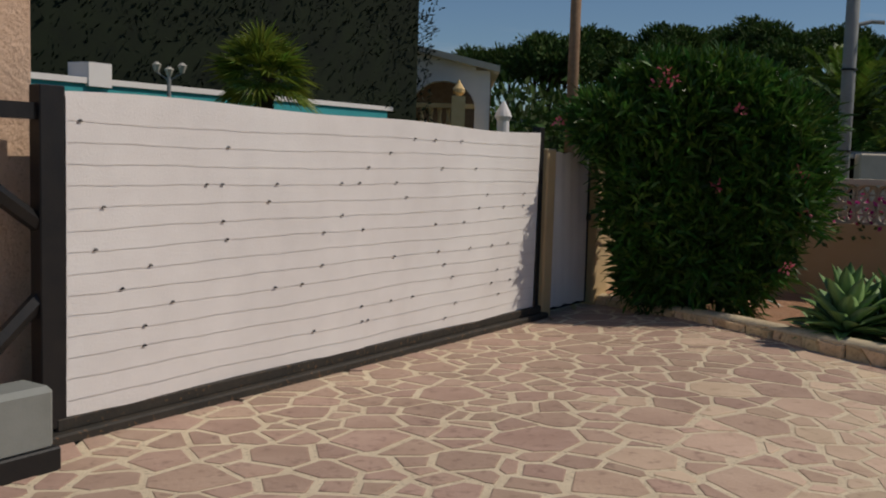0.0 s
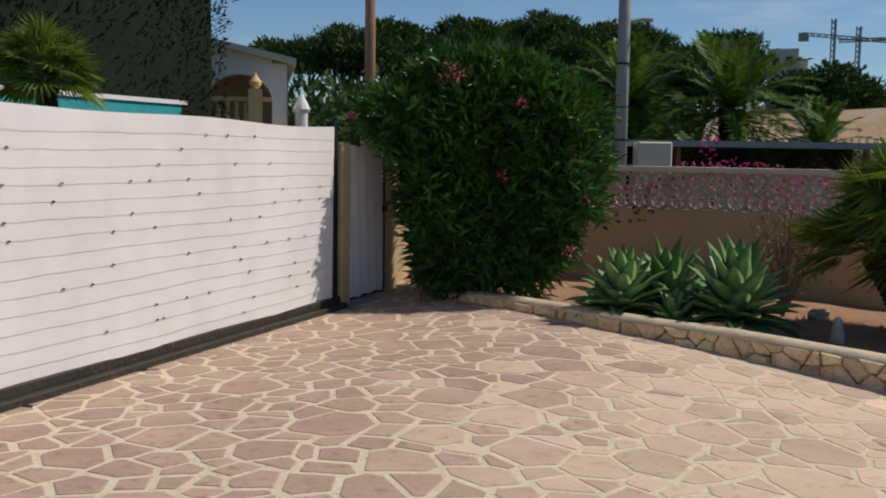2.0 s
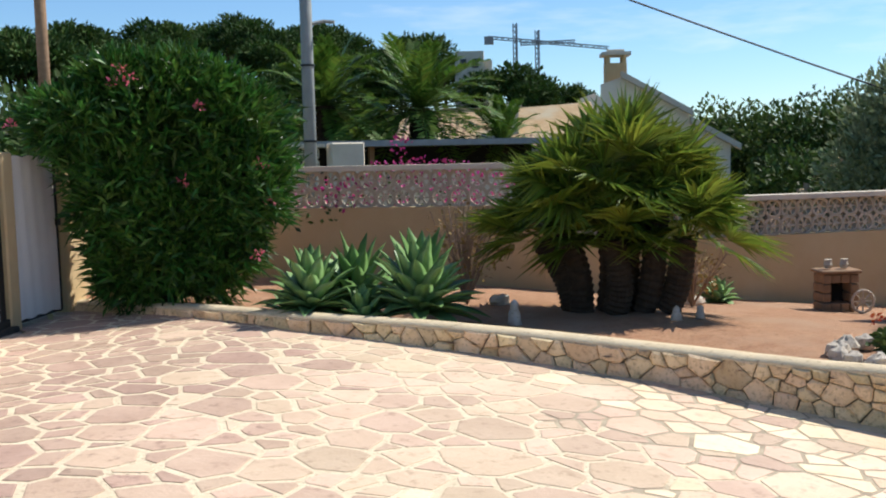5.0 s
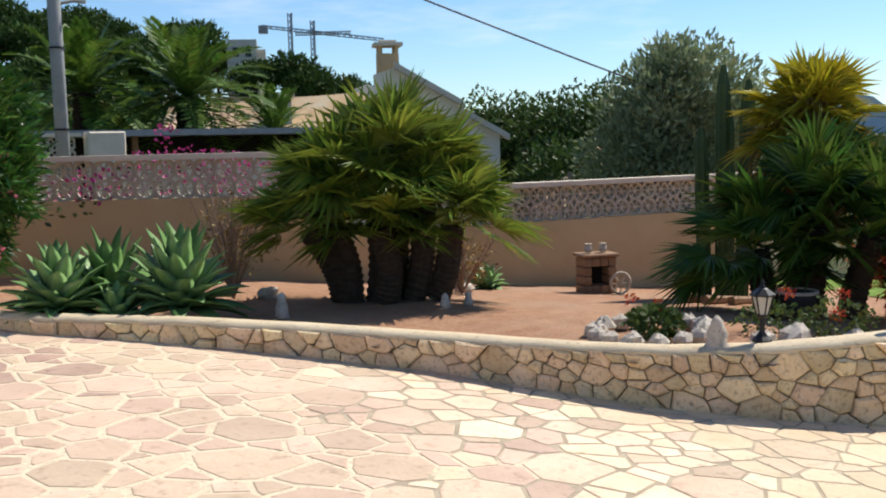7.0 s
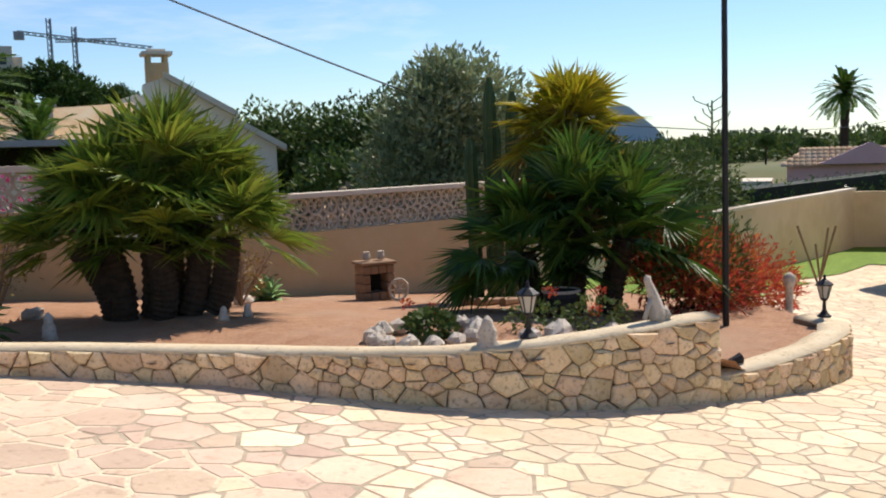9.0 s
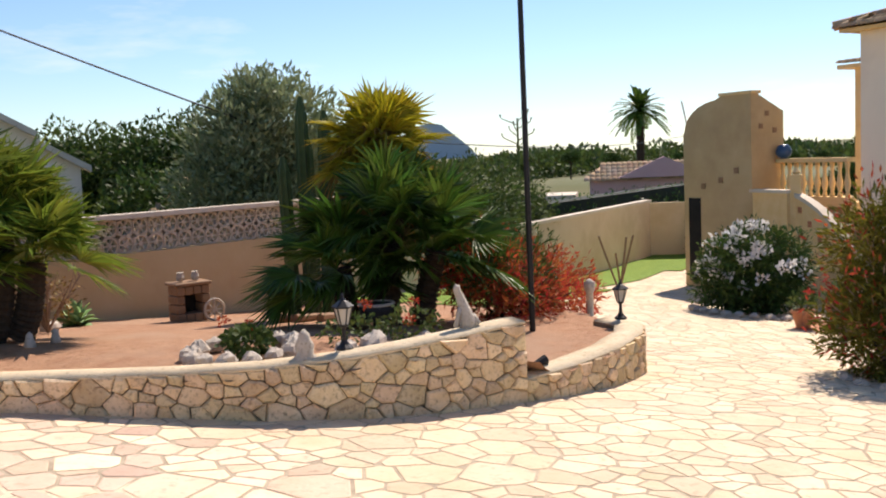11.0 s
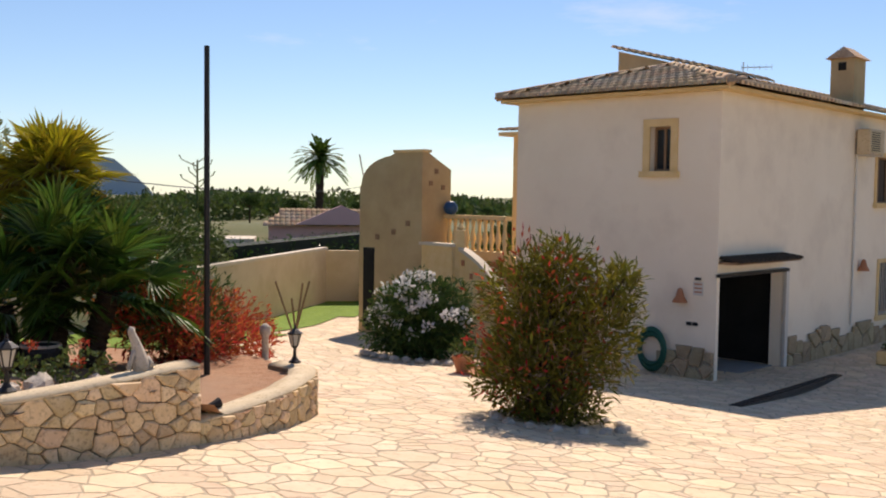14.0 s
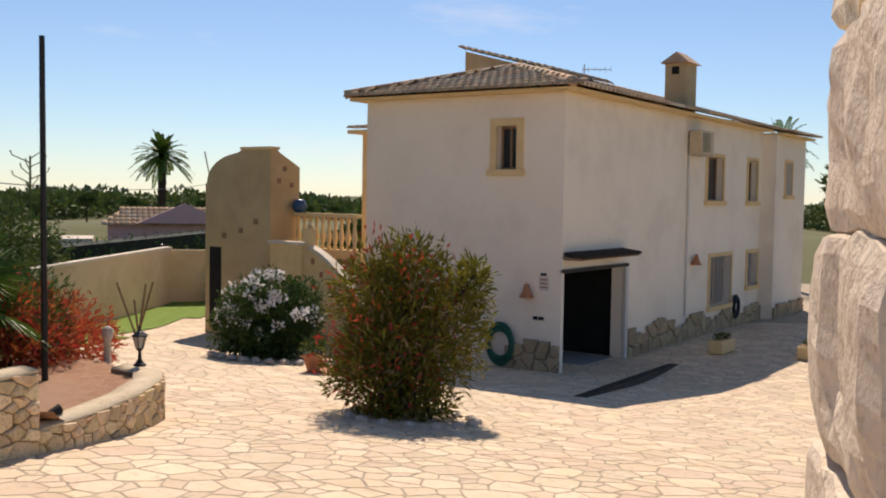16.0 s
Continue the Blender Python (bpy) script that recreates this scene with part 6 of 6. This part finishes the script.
lp = thing("street_lantern", "three-armed grey lantern post before the hedge", "lantern")
part("post", Geo().tube([(-4.15, 14.0, -0.4), (-4.15, 14.0, 2.8)], 0.03, 8), M["concrete"], lp)
for dx, dz in ((-0.16, 0.0), (0.0, -0.06), (0.17, 0.0)):
    part("arm", Geo().tube([(-4.15, 14.0, 2.6), (-4.15 + dx, 14.0 + dx * 0.3, 2.72 + dz)], 0.012, 5), M["concrete"], lp)
    part("lamp_head", Geo().lathe([(0.03, 0), (0.06, 0.08), (0.07, 0.1), (0.02, 0.14)], (-4.15 + dx, 14.0 + dx * 0.3, 2.72 + dz), 8), M["glass"], lp)

# street side of the north wall
n2 = setting("street_wall", wall_run((4.6, 19.6), (7.4, 19.3), 0.2, -0.6, -0.6, 1.35, 1.35), M["cap"], "pale street wall with pierced blocks", "wall")
for k in range(11):
    for row in (0, 1):
        ob = new("breeze_block", BLOCK)
        ob.location = (4.75 + k * 0.252, 19.58 - 0.107 * 0.252 * k, 1.48 + row * 0.252)
        ob.rotation_euler = (0, 0, -0.107)
        ob.parent = n2
part("coping", wall_run((4.6, 19.6), (7.5, 19.29), 0.26, 1.86, 1.86, 1.93, 1.93), M["cap"], n2)
part("pier", Geo().box((7.95, 19.2, 0.7), (0.75, 0.3, 2.5), bevel=0.03), M["cap"], n2, "white wall pier")
part("low_run", wall_run((8.3, 19.2), (14.5, 18.4), 0.2, -0.6, -0.6, 1.45, 1.4), M["cap"], n2)
cp = thing("carport", "low dark carport roof behind the street wall", "carport")
part("roof", Geo().box((9.8, 22.6, 1.95), (10.5, 2.6, 0.14), -0.12), M["concrete"], cp, "grey flat roof")
for x in (5.2, 9.8, 14.4):
    part("post", Geo().box((x, 22.2 - 0.12 * (x - 9.8), 0.6), (0.12, 0.12, 2.6)), M["wood"], cp)
# near-black sheet colours in the shade under the carport roof
part("back_panel", Geo().box((9.8, 23.6, 0.7), (10.2, 0.15, 2.4), -0.12), M["dark"], cp, "back of the carport with shade painted near-black")
bg2 = thing("bougainvillea", "magenta bougainvillea sprays along the street wall", "shrub")
tagged(part("bract_spray", foliage(rng, [((6.3, 12.6, 1.15), (1.5, 0.3, 0.25)), ((7.2, 12.0, 1.2), (0.8, 0.3, 0.3)), ((9.4, 18.6, 1.4), (1.4, 0.3, 0.18)), ((8.9, 18.5, 1.85), (0.2, 0.2, 0.25)), ((5.2, 13.4, 1.1), (0.8, 0.3, 0.2))], 0.08, 0.06, 600, 0.2, 0, 0.3), M["magenta"], bg2), kind="stuff")
part("leaves", foliage(rng, [((6.3, 12.7, 0.8), (2.0, 0.3, 0.5)), ((9.4, 18.7, 1.1), (2.0, 0.3, 0.4))], 0.1, 0.06, 300, 0.2, 0, 0.3), M["dull"], bg2)

# house with chimney beyond the wall
nh = thing("neighbour_house", "cream gabled house with barrel-tile roof and chimney", "house", at=pose(18.5, 23.75, -0.6, 0, 0, -30))
g = Geo()
g.add([(-0.6, 0, -2), (3.2, 0, -2), (3.2, 0, 2.4), (2.1, 0, 3.0), (1.95, 0, 3.3), (0.0, 0, 4.4), (-0.6, 0, 4.2)], [(0, 1, 2, 3, 4, 5, 6)])
g.add([(-0.6, 8, -2), (3.2, 8, -2), (3.2, 8, 2.4), (0.0, 8, 4.4), (-0.6, 8, 4.2)], [(4, 3, 2, 1, 0)])
g.add([(3.2, 0, -2), (3.2, 8, -2), (3.2, 8, 2.4), (3.2, 0, 2.4)], [(0, 1, 2, 3)])
part("gable_wall", g, M["white"], nh)
part("side_wall", Geo().box((-3.6, 1.0, 0.0), (6.0, 0.3, 4.6)), M["white"], nh)
part("roof", tile_slope((-6.9, -0.3, 2.15), (-0.5, -0.3, 2.3), (-0.5, 4.0, 3.9), (-6.9, 4.0, 3.5)), M["tile"], nh, "weathered barrel tiles", True)
part("roof_edge", wall_run((0.0, -0.12), (2.05, -0.12), 0.35, 4.38, 3.22, 4.56, 3.4), M["cap"], nh, "pale verge")
part("roof_edge", wall_run((2.0, -0.12), (3.45, -0.12), 0.35, 3.02, 2.2, 3.2, 2.38), M["cap"], nh, "pale verge")
c2 = part("chimney", Geo().box((-0.1, 0.6, 4.3), (0.62, 0.62, 1.1)), M["beige"], nh)
for k in range(4):
    part("chimney_post", Geo().box((-0.1 + 0.24 * (1 if k % 2 else -1), 0.6 + 0.24 * (1 if k > 1 else -1), 4.95), (0.12, 0.12, 0.25)), M["beige"], c2)
part("chimney_cap", Geo().box((-0.1, 0.6, 5.12), (0.85, 0.85, 0.1)).box((-0.1, 0.6, 5.2), (0.5, 0.5, 0.1)), M["cap"], c2)
part("small_chimney", Geo().box((-3.2, 1.5, 3.2), (0.4, 0.4, 0.9)).box((-3.2, 1.5, 3.7), (0.6, 0.6, 0.1)), M["cap"], nh)
part("upper_storey", Geo().box((-3.4, 5.4, 2.6), (4.4, 2.4, 2.4)), M["beige"], nh)
nr = thing("low_roof", "low tiled outbuilding roof beyond the garden wall", "roof", at=pose(18.6, 16.6, 0, 0, 0, -40))
part("tiles", tile_slope((-1.0, 0, -0.2), (2.6, 0, -0.2), (2.4, 3.2, 1.3), (0.8, 3.2, 1.3)), M["tile"], nr, "pale barrel tiles", True)
part("wall", Geo().box((0.8, 1.8, -1.0), (3.4, 3.0, 1.5)), M["white"], nr)
pk = thing("pink_house", "low pink house with pale tiled roof", "house", at=pose(56.5, 15.5, 0, 0, 0, -72))
part("wall", Geo().box((0, 0, -1.6), (6.0, 5.0, 3.2)), M["pink_wall"], pk)
part("roof", tile_slope((-3.3, -2.8, -0.1), (3.3, -2.8, -0.1), (2.2, 0, 0.8), (-2.2, 0, 0.8), 0.5, 0.3), M["tile"], pk, "pale tiles", True)
part("gable", Geo().add([(-1.5, -3.0, 0.0), (3.5, -3.0, 0.0), (1.0, -3.0, 1.1), (-1.5, -2.6, 0.0), (3.5, -2.6, 0.0), (1.0, -2.6, 1.1)], [(0, 1, 2), (5, 4, 3), (0, 2, 5, 3), (1, 4, 5, 2)]), M["pink_wall"], pk)
part("annex", Geo().box((-5.5, -1.5, -1.9), (3.5, 4.0, 2.2)), M["cap"], pk)
hg2 = thing("lawn_hedge", "clipped dark green hedge beyond the lawn wall", "hedge")
part("leaves", foliage(rng, [((x, 12.6 - 0.1 * (x - 24), -0.9), (1.2, 0.7, 0.85)) for x in np.arange(22, 46, 1.6)], 0.12, 0.05, 16000, 0.3, 0, 0.6), M["leaf"], hg2)
# added box filling the hedge, near-black as its inner shade
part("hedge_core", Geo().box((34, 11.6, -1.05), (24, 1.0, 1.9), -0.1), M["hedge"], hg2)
for x, y, z, s in ((17.5, 9.9, 0.0, 1.0), (22.3, 9.9, 0.5, 1.4), (18.9, 10.3, 0.4, 1.0), (24.6, 10.0, 0.2, 1.3), (20.4, 10.1, 0.7, 1.2), (34.6, 6.4, -0.7, 1.2), (33.6, 6.9, -1.3, 0.7)):
    shrub("green_shrub", "green leafy shrub by the lawn wall", "shrub", [((x, y, z), (0.9 * s, 0.8 * s, 0.8 * s)), ((x + 0.5 * s, y, z - 0.4), (0.8 * s, 0.7 * s, 0.6 * s)), ((x, y, z - 1.0), (0.7, 0.7, 0.7))], 0.16, 0.06, 2600, M["dull"], 4, (x, y, z - 1.8))
af = thing("agave_stalk", "tall bare agave flower stalk beyond the wall", "plant")
part("stalk", Geo().tube([(26.6, 10.6, -1), (26.6, 10.6, 2.6)], [0.05, 0.025], 6), M["dull"], af)
for k in range(8):
    a = k * 2.4
    z = 1.75 + 0.11 * k
    part("arm", Geo().tube([(26.6, 10.6, z), (26.6 + 0.45 * math.cos(a), 10.6 + 0.45 * math.sin(a), z + 0.2), (26.6 + 0.5 * math.cos(a), 10.6 + 0.5 * math.sin(a), z + 0.32)], [0.016, 0.014, 0.022], 5), M["dull"], af)


def pine_mesh(seed, flat):
    r = np.random.default_rng(seed)
    blobs = []
    for k in range(9):
        a, q = r.random() * 6.283, r.random() ** 0.5
        blobs.append(((math.cos(a) * q * 1.9, math.sin(a) * q * 1.9, 4.2 + 1.3 * (1 - q) * flat + r.random() * 0.7), (1.1, 1.1, 0.75)))
    return foliage(r, blobs, 0.34, 0.13, 4200, 0.4, 0, 0.3).mesh("crown", M["pine"])


def pine_trunk():
    g = Geo().tube([(0, 0, -1.5), (0.1, 0.05, 1.8), (0, 0, 4.4)], [0.22, 0.17, 0.1], 7)
    for k in range(5):
        a = k * 1.25
        g.tube([(0.05, 0.03, 2.6 + 0.2 * k), (math.cos(a) * 1.2, math.sin(a) * 1.2, 4.2)], [0.08, 0.04], 5)
    return g.mesh("trunk", M["bark"])


PT, PC = pine_trunk(), [pine_mesh(k, f) for k, f in ((1, 0.6), (2, 1.4), (3, 1.0))]


def pine(k, x, y, s, squash=1.0):
    t = thing("pine_tree", "dark green umbrella pine on the hillside", "tree", "pines on the hill", at=pose(x, y, land_z(x, y), 0, 0, k * 77) @ Matrix.Diagonal((s, s, s * squash, 1)))
    part("trunk", PT, M["bark"], t)
    part("crown", PC[k % 3], M["pine"], t)


r4 = np.random.default_rng(11)
n_p = 0
# ridge of pines behind the street
for k in range(110):
    t = (k + r4.random()) / 110
    ang = radians(85.5 - 54 * t)
    d = 54 + 34 * r4.random()
    pine(k, d * math.cos(ang), d * math.sin(ang), (0.85 + 0.3 * r4.random()) * (0.92 if t < 0.43 else 0.42))
for x, y, s in ((0.55, 62, 0.75), (2.9, 61, 0.7), (4.3, 60, 0.75)):
    pine(int(x), x, y, s * 1.1, 1.25)
for ang, d, s in ((58.4, 60, 0.95), (57.0, 61, 0.85), (60.4, 63, 0.85), (55.4, 62, 0.75)):
    pine(int(ang), d * math.cos(radians(ang)), d * math.sin(radians(ang)), s)
scrub = []
for k in range(70):
    ang = radians(88 - 66 * (k + r4.random()) / 70)
    d = 40 + 18 * r4.random()
    x, y = d * math.cos(ang), d * math.sin(ang)
    low = 1.0 if ang > radians(62) else 0.6
    scrub.append(((x, y, land_z(x, y) + 1.5 * low), (3.2, 3.2, (2.6 + 0.8 * r4.random()) * low)))
tagged(part("hill_scrub", foliage(r4, scrub, 0.45, 0.22, 40000, 0.3, 0, 0.5), M["pine"]), "dense green scrub below the pines", "scrub", "", "stuff")
# woods beyond the garden wall
for k in range(46):
    ang = radians(41 - 19 * (k + r4.random()) / 46)
    d = 36 + 18 * r4.random()
    pine(k + 1, d * math.cos(ang), d * math.sin(ang), 0.5 + 0.2 * r4.random(), 0.9)
for k in range(40):
    ang = radians(24 - 46 * (k + r4.random()) / 40)
    d = 95 + 120 * r4.random()
    pine(k, d * math.cos(ang), d * math.sin(ang), 0.34 + 0.2 * r4.random())
for k in range(9):
    pine(k, 48 + 6 * r4.random(), -1 + 5 * r4.random(), 0.72)
for k in range(9):
    pine(k, 40 + 8 * r4.random(), -22 + 5 * r4.random() - k * 0.6, 1.1)
# lighter leaf colour than the pines, in place of haze over distance
tagged(part("far_woods", foliage(r4, [((225 + 40 * math.sin(k), -140 + k * 9.0, -2.6 + 1.2 * math.sin(k * 0.35)), (26, 9, 3.4)) for k in range(34)], 1.2, 0.7, 70000, 0.4, 0, 0.35), M["dull"]), "far wooded hills along the horizon", "woods", "", "stuff")
r = Geo()
r.add([(2080, 1180, -40), (2215, 930, -40), (2130, 1110, 70), (2150, 1065, 82), (2165, 1040, 76), (2190, 985, 25), (2500, 1300, -40), (2500, 1200, 50)], [(0, 1, 5, 4, 3, 2), (0, 2, 7, 6), (2, 3, 7), (3, 4, 7), (4, 5, 7), (5, 1, 6, 7)])
setting("sea_rock", r, M["rockface"], "rock mountain on the coast tinted with blue-grey haze", "mountain").rotation_euler = (0, 0, 0.026)
cr = thing("tower_crane", "slim tower crane far behind the palms", "crane")
CR = Vector((91.5, 150.0, 0))
ACROSS = Vector((0.857, -0.515, 0))


def lattice(a, b, w, n):
    """A slim triangular truss: three chords and a zigzag of diagonals."""
    a, b = Vector(a), Vector(b)
    d = (b - a).normalized()
    u = d.orthogonal().normalized()
    v = d.cross(u)
    off = [u * w, (v * 0.87 - u * 0.5) * w, (v * -0.87 - u * 0.5) * w]
    g = Geo()
    for o in off:
        g.tube([a + o, b + o], 0.1, 4)
    for k in range(n):
        p, q = a.lerp(b, k / n), a.lerp(b, (k + 1) / n)
        for i in range(3):
            g.tube([p + off[i], q + off[(i + 1) % 3]], 0.06, 3)
    return g


for base, low, high, back, fore, tip in ((0.0, 0, 23.9, -4.8, 16.0, -2.0), (3.8, 0, 22.6, -3.0, 6.5, 0.6)):
    m = CR + ACROSS * base
    part("mast", lattice(m, m + Vector((0, 0, high)), 0.4, 26), M["crane"], cr)
    j = m + Vector((0, 0, high - 2.6))
    part("jib", lattice(j + ACROSS * back + Vector((0, 0, 0.4)), j + ACROSS * fore + Vector((0, 0, tip)), 0.3, 20), M["crane"], cr)
part("counterweight", Geo().box(CR + ACROSS * -4.6 + Vector((0, 0, 21.1)), (1.6, 1.2, 1.3), -0.54), M["crane"], cr)
fh = thing("hill_house", "pale flat-roofed house among the trees on the hill", "house", at=pose(32.9, 59.4, 0, 0, 0, -30))
part("wall", Geo().box((0, 0, 4.0), (1.9, 2.4, 8.8)).box((0.9, 0.3, 3.6), (1.2, 2.0, 8.4)), M["cap"], fh)
for k in range(2):
    part("window", Geo().box((-0.4 + 0.8 * k, -1.22, 7.6), (0.4, 0.06, 0.6)), M["pane"], fh)

# ---- stone walls and paving, piece by piece ----
rubble_wall("retaining_wall", WALL_LINE, TOPS, "curved cream rubble stone retaining wall of the bed")
rubble_wall("retaining_wall_low", LOW_LINE, [-0.38, -0.37, -0.35, -0.34, -0.34, -0.35], "low curved cream rubble stone wall of the bed")

pts, rad = scatter(rng, -4.4, 30, -13, 12, 0.13, 0.42, 110000, lambda x, y: inside((x, y), DRIVE) and y > -0.62 * x - 3.5 and y > -13)
polys = cells(pts, rad, lambda x, y: 0.042 - 0.022 * smooth_step(3, 8, along(x, y)), 0.32)
near = {int(k) for k in np.argsort(((pts - np.array([3.2, 4.2])) ** 2).sum(1))[:300]}
rest = {"paving": Geo(), "peach_paving": Geo(), "pale_paving": Geo()}
for i, poly in enumerate(polys):
    if not poly:
        continue
    x, y = pts[i]
    u = along(x, y) + 1.6 * noise.noise(Vector((x * 0.7, y * 0.7, 3))) + 0.7 * rng.normal()
    look_of = "paving" if u < 3.0 else "peach_paving" if u < 6.2 else "pale_paving"
    vs, fs = slab(poly, 0.005, lambda a, b, up: Vector((a, b, drive_z(a, b) + up)), 0.012)
    if i in near:
        part("paving_stone", Geo().add(vs, fs), M[look_of], drive)
    else:
        rest[look_of].add(vs, fs)
for key, g in rest.items():
    if g.f:
        tagged(part("paving", g, M[key], drive), kind="stuff")
